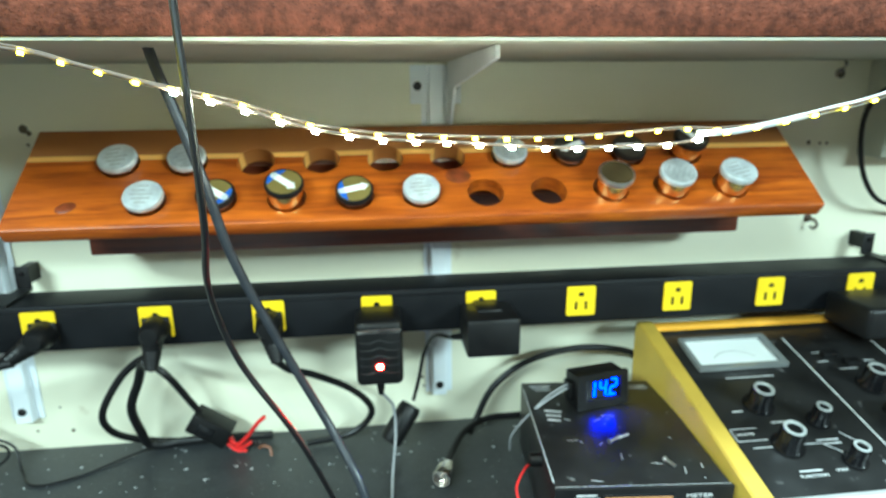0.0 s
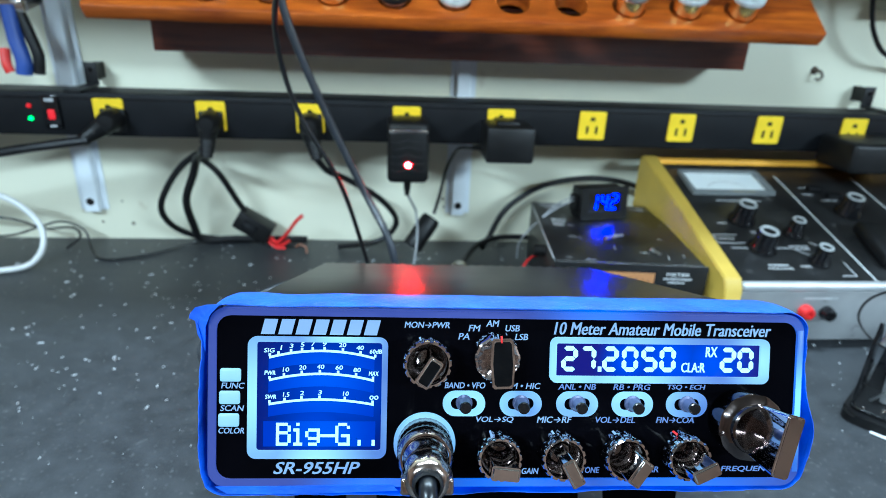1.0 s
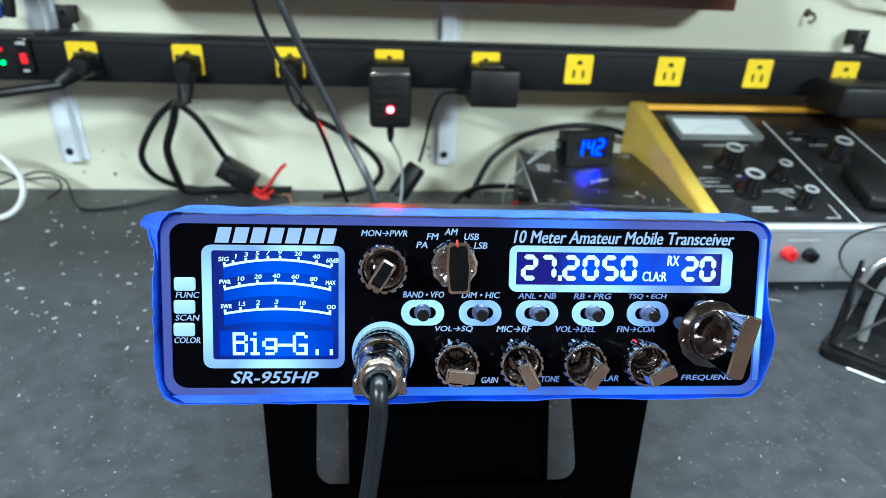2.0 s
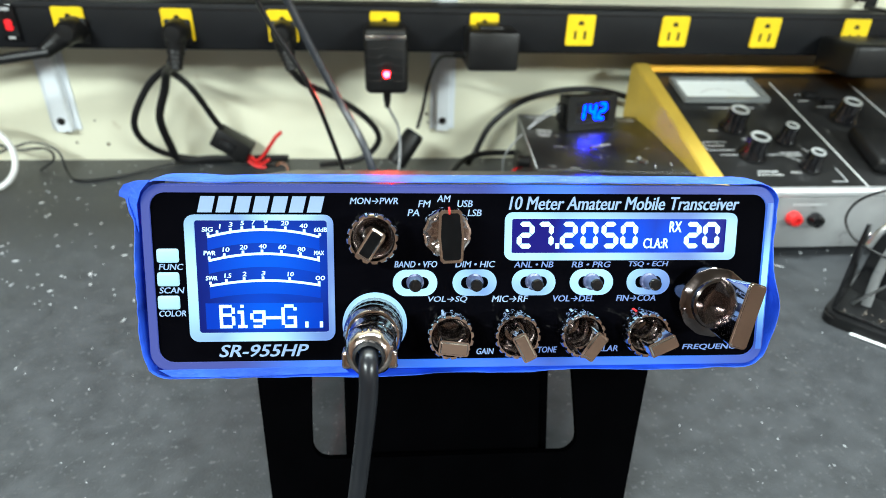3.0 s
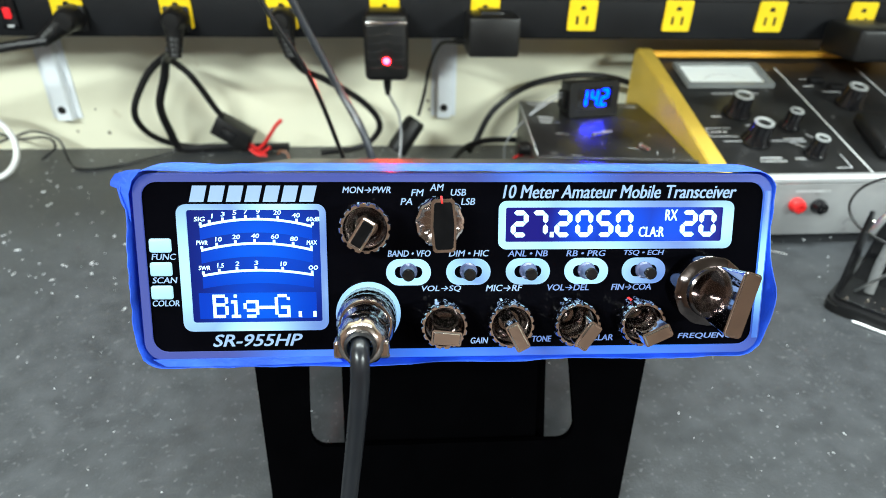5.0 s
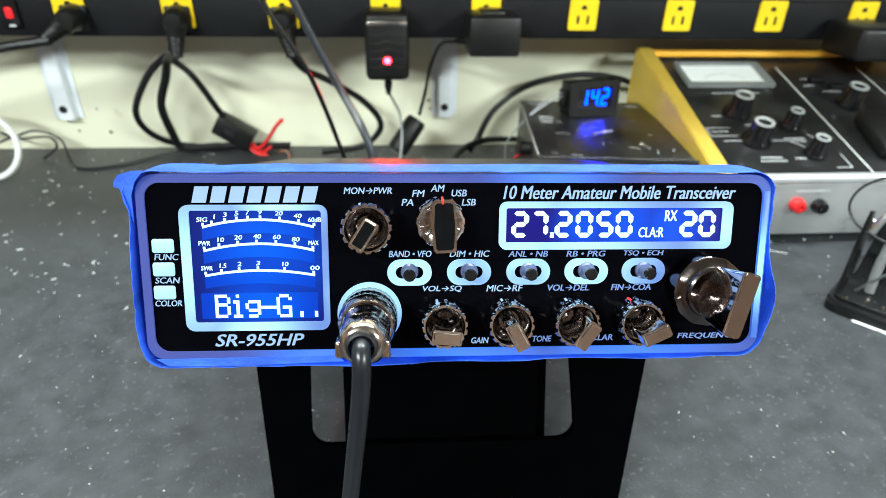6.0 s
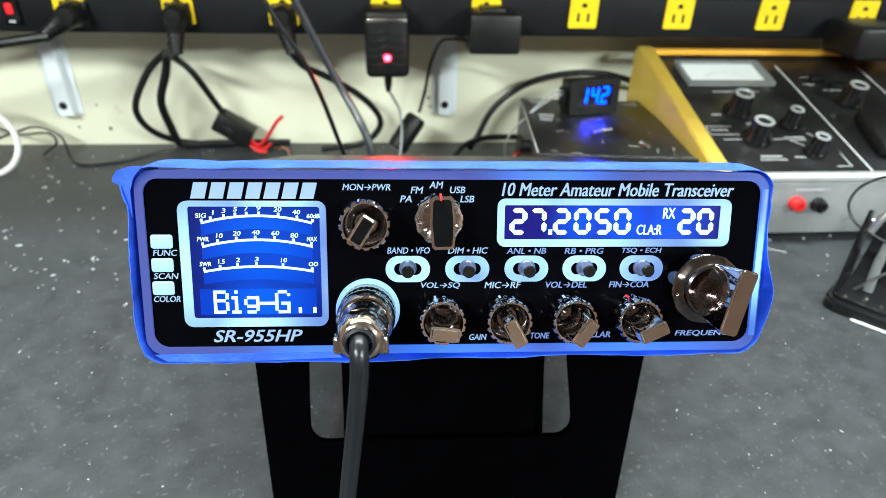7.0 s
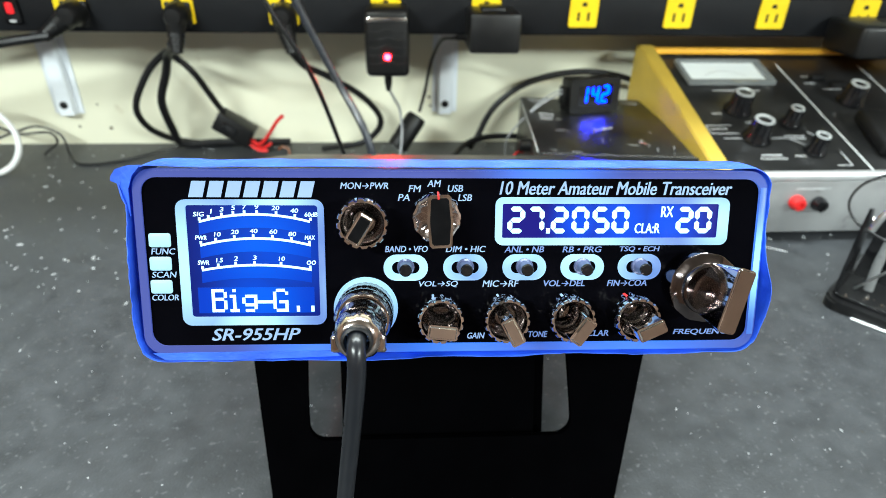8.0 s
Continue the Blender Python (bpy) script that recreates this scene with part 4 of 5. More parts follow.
# right display
bm = nb()
ring_prism(bm, round_rect(11.9, 91.0, 6.1, 22.1, 2.6), round_rect(14.2, 87.6, 8.5, 20.0, 0.6), 0, 1.0)
rp("display_frame", bm, BACKLIT, None, "glowing pale blue display frame")
lcd = rp("display", box(nb(), 14.0, 88.3, 8.1, 19.9, 0.05, 0.15), LCD_DEEP, None, "blue backlit frequency display")
for d, x in zip("2720502" "0", (16.0, 22.5, 30.6, 37.6, 44.6, 51.2, 73.2, 79.6)):
    rp("figure", seven(nb(), d, x, 10.0, 5.9, 9.0, 1.65, 0.2, 0.1), LCD_LINE, lcd)
rp("figure", box(nb(), 29.1, 30.4, 10.0, 11.8, 0.2, 0.3), LCD_LINE, lcd)
word("CLA:R", 63.4, 11.7, 8.6, 3.4, LCD_LINE, "display_word", lcd, 0.2, 0.05)
word("RX", 69.9, 17.3, 4.2, 3.6, LCD_LINE, "display_word", lcd, 0.2, 0.05)
word("10 Meter Amateur Mobile Transceiver", 52.3, 25.1, 78.5, 4.4, shear=0.22)

# lettering
for s, x, y, w, h in (("MON→PWR", -31.2, 25.7, 15.6, 2.1), ("PA", -18.4, 21.9, 3.9, 2.2), ("FM", -14.8, 24.8, 4.2, 2.2), ("AM", -8.5, 26.5, 4.6, 2.2), ("USB", -1.5, 24.9, 5.0, 2.2), ("LSB", 1.7, 21.9, 4.6, 2.2),
                      ("BAND • VFO", -17.6, 4.75, 14.2, 2.1), ("DIM • HIC", 2.2, 4.7, 13.4, 2.1), ("ANL • NB", 21.9, 4.55, 13.4, 2.0), ("RB • PRG", 41.6, 4.5, 13.4, 2.0), ("TSQ • ECH", 61.4, 4.5, 13.8, 2.0),
                      ("VOL→SQ", -6.9, -7.3, 13.2, 2.2), ("MIC→RF", 14.2, -7.2, 12.4, 2.2), ("VOL→DEL", 36.0, -7.2, 14.2, 2.1), ("FIN→COA", 57.7, -7.2, 13.8, 2.1),
                      ("GAIN", 6.1, -25.5, 6.0, 2.1), ("TONE", 27.6, -25.2, 6.6, 2.1), ("CLAR", 48.6, -25.0, 7.4, 2.1), ("FREQUENCY", 86.2, -24.9, 22, 2.2)):
    word(s, x, y, w, h, DIM_TEXT if x > 18 else None)

# slide switches
for x in (-17.8, 2.1, 22.1, 41.9, 61.6):
    t = rp("toggle_switch", ring_prism(nb(), round_rect(-7.4, 7.4, -4.4, 4.4, 4.35, 7), round_rect(-4.6, 4.6, -2.1, 2.1, 2.05, 7), 0, 0.7, at(x, -1.5)), BACKLIT, None, "pill-shaped glowing switch surround")
    rp("slot", prism(nb(), round_rect(-4.6, 4.6, -2.1, 2.1, 2.05, 7), 0.02, 0.1), FACE_BLACK, t, "", at(x, -1.5))
    rp("lever", lathe(nb(), [(2.9, 0.1), (2.9, 1.2), (2.3, 1.8), (2.0, 6.0)], 20), LEVER, t, "", at(x, -1.2))
    rp("lever_tip", lathe(nb(), [(2.0, 5.6), (2.05, 6.6), (1.7, 7.1), (0, 7.2)], 20), BLACK_GLOSS, t, "black lever tip", at(x, -1.2))


def dual_knob(x, y, r, turn, top, label):
    """A notched outer ring, hollow in front, with a tall chrome blade knob inside."""
    k = rp("knob", lathe(nb(), [(r * 0.96, 0), (r * 0.96, 5.5), (r * 0.97, 6.4), (r * 1.02, 7.0), (r * 1.02, 11.0), (r * 0.97, 11.8), (r * 0.86, 11.8), (r * 0.83, 11.2), (r * 0.80, 3.4)], 96,
                         None, lambda i, q: 0.92 if i % 6 < 2 and 2 <= q <= 5 else 1.0), CHROME, None, label, at(x, y, 0, turn))
    rp("well", lathe(nb(), [(r * 0.81, 8.6), (r * 0.62, 7.6), (r * 0.45, 5.2), (0, 4.4)], 40), HOLLOW_CHROME, k, "hollow front, its shade painted as darker chrome", at(x, y))
    w, ln = r * 0.30, r * 0.61
    bm = nb()
    prism(bm, round_rect(-ln, ln, -w, w, w * 0.35, 4), 4.4, 23.5)
    for v in bm.verts:
        if v.co.z < 15:
            v.co.x *= 0.97
            v.co.y *= 0.90
    bmesh.ops.bevel(bm, geom=[e for e in bm.edges if all(v.co.z > 15 for v in e.verts)], offset=0.7, segments=3, affect="EDGES")
    rp("blade", bm, CHROME, k, "", at(x, y, 0, turn))
    if top is not None:
        rp("inlay", prism(nb(), round_rect(-ln * 0.80, ln * 0.80, -w * 0.70, w * 0.70, w * 0.2, 2), 23.4, 23.75), top, k, "black inlay", at(x, y, 0, turn))
    rp("index_mark", box(nb(), -0.35, 0.35, r * 0.87, r * 0.99, 3, 8), RED_WIRE if turn == 25 else BACKLIT_TEXT, k, "", at(x, y, 0, 20))
    return k


for i, turn in enumerate((-6, -62, 55, 25)):
    dual_knob(-6.4 + 21.55 * i, -17.0, 7.45, turn, None, "notched chrome dual knob")
dual_knob(-31.0, 14.6, 7.95, 58, INLAY, "notched chrome dual knob with a black inlay")
k = rp("mode_knob", lathe(nb(), [(8.2, 0), (8.2, 4), (8.0, 8.5), (7.6, 9.6), (6.9, 10), (5.2, 8.8), (0, 8.4)], 64, None, lambda i, q: 0.965 if (i // 3) % 2 and 1 <= q <= 4 else 1.0), CHROME, None, "chrome mode selector knob", at(-7.9, 16.2))


def bar_outline(w, waist, h, c):
    return [(-w + c, -h), (w - c, -h), (w, -h + c), (waist, 0), (w, h - c), (w - c, h), (-w + c, h), (-w, h - c), (-waist, 0), (-w, -h + c)]


bm = nb()
prism(bm, bar_outline(3.5, 4.0, 8.2, 0.8), 3, 15.5)
bmesh.ops.bevel(bm, geom=[e for e in bm.edges if all(v.co.z > 12 for v in e.verts)], offset=0.45, segments=2, affect="EDGES")
rp("blade", bm, CHROME, k, "", at(-7.0, 15.9, 0, 2))
rp("inlay", prism(nb(), bar_outline(2.75, 3.2, 7.2, 0.6), 15.4, 15.8), INLAY, k, "black inlay", at(-7.0, 15.9, 0, 2))
rp("index_mark", box(nb(), -0.28, 0.28, 6.9, 9.2, 15.4, 16.0, 0.05), RED_WIRE, k, "red index line", at(-7.0, 15.9, 0, 5))
k = rp("tuning_knob", lathe(nb(), [(10.6, 0), (11.2, 3.0), (11.5, 8.6), (11.5, 9.6), (10.6, 10.6), (8.6, 11.4), (8.3, 12.6), (7.6, 13.0), (6.6, 12.0), (0, 9.0)], 96, None, lambda i, q: 1.015 if q in (3, 4) and i % 8 < 4 else 1.0), TUNING_CHROME, None, "large chrome tuning knob", at(80.3, -6.6))
bm = nb()
prism(bm, round_rect(-2.9, 2.9, -10.2, 10.2, 1.2, 3), 6.6, 29)
for v in bm.verts:
    if v.co.z < 15:
        v.co.x *= 0.8
        v.co.y *= 0.78
bmesh.ops.bevel(bm, geom=[e for e in bm.edges if all(v.co.z > 20 for v in e.verts)], offset=0.6, segments=3, affect="EDGES")
rp("blade", bm, CHROME, k, "", at(80.7, -6.3, 0, -15))

# microphone plug
MP = at(-31.2, -15.4)
rp("socket_ring", lathe(nb(), [(10.7, 0), (10.7, 1.2), (10.1, 2.0), (8.6, 2.0), (8.6, 0)], 48), BACKLIT, None, "glowing ring round the microphone socket", MP)
plug = thing("microphone_plug", "nickel screw-on microphone plug in the transceiver", "plug", RM @ Matrix.Translation((-0.0312, -0.0154, 0)))


def pp(name, bm, mat, label=""):
    bmesh.ops.transform(bm, matrix=MM, verts=bm.verts)
    return part(name, bm, mat, plug, label)


pp("coupling_nut", lathe(nb(), [(8.5, 0.5), (9.3, 2), (9.3, 7), (9.0, 9), (9.4, 10), (9.2, 13), (8.2, 14.5), (7.6, 14.6)], 60, None, lambda i, q: 1.015 if i % 2 and 1 <= q <= 2 else 1.0), PLUG_NICKEL, "knurled nickel coupling nut")
pp("barrel", lathe(nb(), [(7.4, 13), (7.4, 18), (6.8, 19), (6.8, 25), (7.1, 26)], 48), PLUG_NICKEL)
bm = nb()
lathe(bm, [(6.9, 23.0), (7.5, 24.0), (7.6, 28), (7.1, 30.6), (6.0, 32.4), (5.0, 33.2), (4.0, 33.3), (3.9, 30)], 40, None, lambda i, q: 1.0 - (0.05 if (i + 3) % 7 < 2 and 1 <= q <= 3 else 0.0))
for s in (-1, 1):
    for z0 in (26.2, 29.4):
        box(bm, s * 6.3 - 1.6, s * 6.3 + 1.6, -4.6, 0.6, z0 - 1, z0 + 1.9, 0.9, seg=3)
    lathe(bm, [(0, 0), (1.0, 0.3), (1.2, 0.8), (1.0, 1.3), (0, 1.5)], 14, Matrix.Translation((s * 6.9, -5.4, 28.2)) @ Matrix.Rotation(radians(-90), 4, "X"))
pp("cord_clamp", bm, PLUG_NICKEL, "domed nickel cord clamp with two screws")
pp("grommet", lathe(nb(), [(4.6, 31.5), (4.7, 33.8), (4.4, 35.2), (3.7, 35.4), (3.5, 31)], 24), RUBBER, "dark rubber grommet round the cord")
RI = plug.matrix_world.inverted()
tipw = plug.matrix_world @ Vector((0, 0, 0.0355))
cord = [plug.matrix_world @ Vector((0, 0, 0.022)), tipw] + [tipw + Vector(d) for d in ((-0.0002, -0.0045, -0.0085), (-0.0022, -0.006, -0.026), (-0.0065, -0.005, -0.060), (-0.0112, -0.002, -0.10), (-0.0155, 0.003, -0.135), (-0.016, 0.02, -0.158), (-0.02, 0.05, -0.1612))]
part("microphone_cord", tube(nb(), [RI @ q for q in cord], 0.0027, 16), MIC_CORD, plug, "satin dark grey microphone cord")

# ---- stand below the transceiver ----
LEANS = pose(-0.0325, 0.233, B, 68.8)
stand = thing("radio_stand", "matt black stand with a wide rounded opening below the radio", "stand", pose(-0.0325, 0.233, B))
SI = stand.matrix_world.inverted() @ LEANS
bm = nb()
H = 0.1035
left = [(-0.0705, H), (-0.0715, 0.064)] + [(-0.0715 + 0.008 * (1 - math.cos(a)), 0.053 - 0.008 * math.sin(a)) for a in [radians(90 * i / 6) for i in range(7)]]
right = [(0.0562 - 0.008 * (1 - math.cos(a)), 0.051 - 0.008 * math.sin(a)) for a in [radians(90 * (6 - i) / 6) for i in range(7)]] + [(0.0555, 0.060), (0.0515, H)]
prism(bm, [(-0.0895, 0.001), (0.079, 0.001), (0.094, H)] + list(reversed(left + right)) + [(-0.0965, H)], -0.002, 0.002, SI)
part("front_plate", bm, STAND_BLACK, stand)
# Added block that stands for the dark shade below the radio.
bm = nb()
prism(bm, [(0.008, 0.0), (0.036, 0.078), (0.14, 0.045), (0.14, 0.0)], -0.057, 0.045, pose(0, 0, 0, 90, 0, 90))
bmesh.ops.bevel(bm, geom=[e for e in bm.edges if abs(e.verts[0].co.x - e.verts[1].co.x) < 1e-6], offset=0.006, segments=3, affect="EDGES")
part("shade_block", bm, STAND_BLACK, stand, "black block added for the deep shade below the radio")

# ---- bench power meter box with a voltmeter on top ----
amp = thing("amplifier_box", "black metal bench box with an amber meter, scuffed", "amplifier", pose(0.0642, 0.527, B, 0, 0, -5.1))
part("cover", box(nb(), 0, 0.139, 0.003, 0.175, 0.004, 0.0755, 0.0012), PANEL_BLACK, amp, "scuffed black cover")
part("front_panel", box(nb(), -0.001, 0.140, -0.0005, 0.003, 0.004, 0.0765, 0.0008), BLACK, amp)
part("worn_edge", box(nb(), 0.0, 0.139, 0.0018, 0.0032, 0.0757, 0.0764, 0.0003), INK_GREY, amp, "edge worn to bare metal")
part("worn_edge", box(nb(), -0.0004, 0.0006, 0.01, 0.16, 0.0748, 0.0758, 0.0003), INK_GREY, amp)
meter = part("meter", box(nb(), 0.036, 0.093, -0.0022, -0.0004, 0.040, 0.0715, 0.0008), BLACK_GLOSS, amp, "meter in a black frame")
part("scale", box(nb(), 0.038, 0.091, -0.0027, -0.0021, 0.042, 0.0698, 0.0003), AMBER, meter, "amber glowing meter scale")
for x, mat in ((0.014, LED_GREEN), (0.024, SWITCH_RED)):
    part("indicator", lathe(nb(), [(0, 0.0012), (0.0008, 0.0009), (0.0011, 0)], 12, pose(x, -0.0005, 0.0575, 90)), mat, amp, "tiny lit indicator")
part("needle", box(nb(), -0.0002, 0.0002, -0.003, -0.0026, 0, 0.022, 0, pose(0.066, 0, 0.044, 0, -25, 0)), BLACK, meter)
for k in range(9):
    part("scale_mark", box(nb(), -0.0002, 0.0002, -0.003, -0.0027, 0, 0.003, 0, pose(0.043 + 0.0053 * k, 0, 0.060 + 0.003 * (1 - ((k - 4) / 4) ** 2))), BLACK, meter)
kn = part("knob", lathe(nb(), [(0.0105, 0), (0.0102, 0.003), (0.0088, 0.005), (0.0082, 0.015), (0.0074, 0.0165), (0, 0.0166)], 30, pose(0.1145, -0.0006, 0.033, 90)), BLACK, amp, "black pointer knob")
part("pointer", box(nb(), -0.0008, 0.0008, -0.0180, -0.0170, -0.007, 0.002, 0, pose(0.1145, 0, 0.033, 0, -25, 0)), INK_WHITE, kn)


def flat_text(body, x, z, w, h, y, parent, mat):
    bm = text_bm(body, 0, 0, w, h, 0, 0.0002)
    bmesh.ops.transform(bm, matrix=pose(x, y, z, 90), verts=bm.verts)
    part("printed_word", bm, mat, parent)


flat_text("METER", 0.113, 0.0685, 0.021, 0.0032, -0.0006, amp, INK_WHITE)
flat_text("MIN", 0.1005, 0.0425, 0.006, 0.0022, -0.0006, amp, INK_GREY)
flat_text("MAX", 0.1295, 0.0425, 0.007, 0.0022, -0.0006, amp, INK_WHITE)
for x, w, z, h in ((0.022, 0.024, 0.066, 0.004), (0.024, 0.016, 0.0705, 0.0018), (0.113, 0.026, 0.064, 0.0014), (0.112, 0.016, 0.0605, 0.0014)):
    part("print_bar", box(nb(), x - w / 2, x + w / 2, -0.0008, -0.0004, z - h / 2, z + h / 2), INK_GREY, amp)
rs_ = random.Random(12)
for k in range(26):
    a, ln = rs_.uniform(0, 360), rs_.choice((0.0012, 0.002, 0.0035, 0.006, 0.009))
    part("scrape", box(nb(), -ln / 2, ln / 2, -0.0003, 0.0003, 0, 0.0002, 0, pose(rs_.uniform(0.006, 0.133), rs_.uniform(0.01, 0.16), 0.0755, 0, 0, a)), INK_GREY, amp, "short bare scratch" if k == 0 else "")
for x, w, y in ((0.018, 0.022, 0.167), (0.018, 0.018, 0.163), (0.02, 0.016, 0.158), (0.088, 0.024, 0.166), (0.115, 0.024, 0.164), (0.09, 0.02, 0.161), (0.118, 0.02, 0.159)):
    part("print_bar", box(nb(), x - w / 2, x + w / 2, y - 0.0012, y + 0.0012, 0.0755, 0.0757), INK_GREY, amp)
part("socket", lathe(nb(), [(0.006, 0), (0.006, 0.01), (0.0045, 0.011), (0, 0.011)], 16, pose(0, 0.06, 0.062, 0, -90, 0)), BLACK, amp)
for s in range(3):
    part("vent_slot", box(nb(), 0.014, 0.026 + 0.002 * s, -0.0014, 0.0014, 0, 0.0004, 0, pose(0, 0.105 + 0.008 * s, 0.0755, 0, 0, -12)), INK_GREY, amp, "short pale scrape")

vm = thing("voltmeter", "small black panel voltmeter with blue glowing figures", "voltmeter", pose(0.1455, 0.644, 0.9757, -4, 0, 11))
part("case", box(nb(), -0.026, 0.026, 0, 0.024, 0, 0.034, 0.0015), BLACK, vm)
bm = nb()
ring_prism(bm, round_rect(-0.0275, 0.0275, 0.0005, 0.036, 0.002, 3), round_rect(-0.019, 0.019, 0.0085, 0.030, 0.001, 3), -0.0003, 0.003, pose(0, 0, 0, 90))
part("bezel", bm, BLACK, vm)
win = part("window", box(nb(), -0.019, 0.019, -0.0006, 0, 0.0085, 0.030), GLASS_DARK, vm)
for d, x in zip("142", (-0.0165, -0.004, 0.0075)):
    bm = seven(nb(), d, x, 0.0105, 0.0085, 0.0175, 0.0019, 0, 0.0002, 0.08)
    bmesh.ops.transform(bm, matrix=pose(0, -0.0007, 0, 90), verts=bm.verts)
    part("figure", bm, BLUE_DIGIT, win, "glowing blue figure")
part("figure", box(nb(), 0.0054, 0.0072, -0.0009, -0.0007, 0.0105, 0.0122), BLUE_DIGIT, win)
part("clip", box(nb(), -0.0305, -0.026, 0.006, 0.02, 0.008, 0.026, 0.001), BLACK, vm)
for dz, r in ((0, 0.0009), (0.004, 0.0007)):
    part("wire", tube(nb(), [(-0.026, 0.012, 0.020 + dz), (-0.038, 0.010, 0.018 + dz), (-0.052, 0.012, 0.010 + dz), (-0.068, 0.02, -0.006), (-0.082, 0.03, -0.03), (-0.078, 0.045, -0.055 + dz)], r, 6), GREY_WIRE, vm, "thin grey wire")

for x, y, rz, ln in ((0.130, 0.583, 25, 0.013), (0.141, 0.588, 18, 0.009), (0.165, 0.551, -70, 0.010)):
    sc = thing("small_screw", "small shiny machine screw lying on the black box", "screw", pose(x, y, 0.9757 + 0.0022, 0, 90, rz), group="loose screws")
    part("shank", lathe(nb(), [(0, 0), (0.0014, 0), (0.0014, ln), (0, ln)], 12), ALU, sc)
    part("head", lathe(nb(), [(0, -0.002), (0.0022, -0.0018), (0.0022, 0.0), (0, 0)], 14), ALU, sc)

solid("red_lead", tube(nb(), [(0.066, 0.60, 0.950), (0.058, 0.592, 0.952), (0.048, 0.58, 0.947), (0.0445, 0.57, 0.943), (0.048, 0.555, 0.931), (0.058, 0.54, 0.926)], 0.0011, 8), RED_WIRE, "thin red lead at the side of the black box", "wire")
t = thing("wire_connector", "translucent white crimp connectors on thin wires", "connector", pose(0.052, 0.535, 0.9))
for dx, dy, a in ((0, 0, 20), (0.008, -0.004, -10)):
    part("sleeve", lathe(nb(), [(0, 0), (0.0038, 0.001), (0.0045, 0.006), (0.0035, 0.018), (0, 0.019)], 14, pose(dx, dy, 0.022, 70, 0, 100 + a)), CLEAR_WRAP, t)
part("wire", tube(nb(), [(-0.002, 0.0, 0.024), (-0.012, 0.01, 0.016), (-0.015, 0.02, 0.005), (-0.01, 0.05, 0.0015)], 0.0012, 6), RUBBER, t)

# ---- coaxial leads by the black box ----
co = thing("coaxial_lead", "black coaxial lead with a nickel connector lying on the bench", "cable", pose(0, 0, B))
part("cable", tube(nb(), [(-0.003, 0.668, 0.0095), (0.006, 0.69, 0.011), (0.022, 0.715, 0.015), (0.05, 0.733, 0.017), (0.093, 0.738, 0.016), (0.15, 0.74, 0.016)], 0.0036, 12), RUBBER, co)
q = Vector((-0.35, -0.9, 0.1)).to_track_quat("Z", "Y").to_matrix().to_4x4()
part("connector", lathe(nb(), [(0.004, -0.012), (0.0062, -0.01), (0.0062, -0.002), (0.0092, 0), (0.0095, 0.006), (0.0095, 0.016), (0.0085, 0.018), (0.0072, 0.018), (0.0070, 0.012), (0, 0.012)], 36,
                        Matrix.Translation((-0.007, 0.655, 0.0102)) @ q, lambda i, k: 1.02 if i % 2 and 4 <= k <= 5 else 1.0), NICKEL, co, "knurled nickel connector")
part("pin", lathe(nb(), [(0, 0.022), (0.0012, 0.021), (0.0014, 0.012)], 10, Matrix.Translation((-0.007, 0.655, 0.0102)) @ q), NICKEL, co)
solid("coaxial_lead", tube(nb(), [(0.028, 0.722, 0.908), (0.037, 0.734, 0.9155), (0.0573, 0.738, 0.9532), (0.0972, 0.738, 0.9826), (0.1525, 0.738, 0.9945), (0.2033, 0.735, 0.9905), (0.240, 0.730, 0.975), (0.2485, 0.728, 0.95), (0.235, 0.73, 0.915), (0.21, 0.74, 0.904)], 0.0036, 12),
      RUBBER, "black coaxial lead arching over the black box", "cable")

# ---- communications tester ----
tst = thing("test_console", "sloping black test console with mustard cheeks and a silver front", "test instrument", pose(0.2285, 0.502, B))
XR = 0.40
for x0 in (-0.0165, XR):
    bm = nb()
    prism(bm, [(-0.006, 0.002), (-0.006, 0.060), (0.0, 0.0725), (0.214, 0.1305), (0.222, 0.1285), (0.222, 0.002)], 0, 0.0165, pose(x0, 0, 0, 90, 0, 90))
    bmesh.ops.bevel(bm, geom=list(bm.edges), offset=0.0012, segments=2, affect="EDGES")
    part("cheek", bm, TESTER_YELLOW, tst, "mustard yellow cheek")
bm = nb()
prism(bm, [(0.002, 0.008), (0.002, 0.066), (0.006, 0.068), (0.214, 0.1215), (0.219, 0.1215), (0.219, 0.008)], 0, XR, pose(0, 0, 0, 90, 0, 90))
part("body", bm, PANEL_BLACK, tst, "black top panel with worn white printing")
bm = nb()
box(bm, 0.0005, XR - 0.0005, -0.003, 0.0018, 0.010, 0.0605, 0.0008)
part("front", bm, FRONT_GREY, tst, "scuffed silver-grey front panel")
part("front_lip", box(nb(), 0.0005, XR - 0.0005, -0.0045, 0.004, 0.0605, 0.0685, 0.0025, seg=3), SILVER_PANEL, tst, "rounded silver lip")
part("back_trim", box(nb(), 0.0005, XR - 0.0005, 0.205, 0.2185, 0.122, 0.1275, 0.001), ORANGE_TRIM, tst, "orange wooden trim at the back")
for x in (0.02, XR - 0.03):
    for y in (0.02, 0.19):
        part("foot", lathe(nb(), [(0.008, 0), (0.009, 0.008), (0, 0.008)], 14, pose(x, y, 0)), BLACK, tst)
for x, mat, z in ((0.0655, RED_WIRE, 0.041), (0.0865, BLACK_GLOSS, 0.0395)):
    part("terminal", lathe(nb(), [(0.0066, 0), (0.0066, 0.004), (0.0056, 0.0055), (0.0054, 0.008), (0.0028, 0.0085), (0.0026, 0.006), (0, 0.006)], 20, pose(x, -0.003, z, 90)), mat, tst, "banana socket")
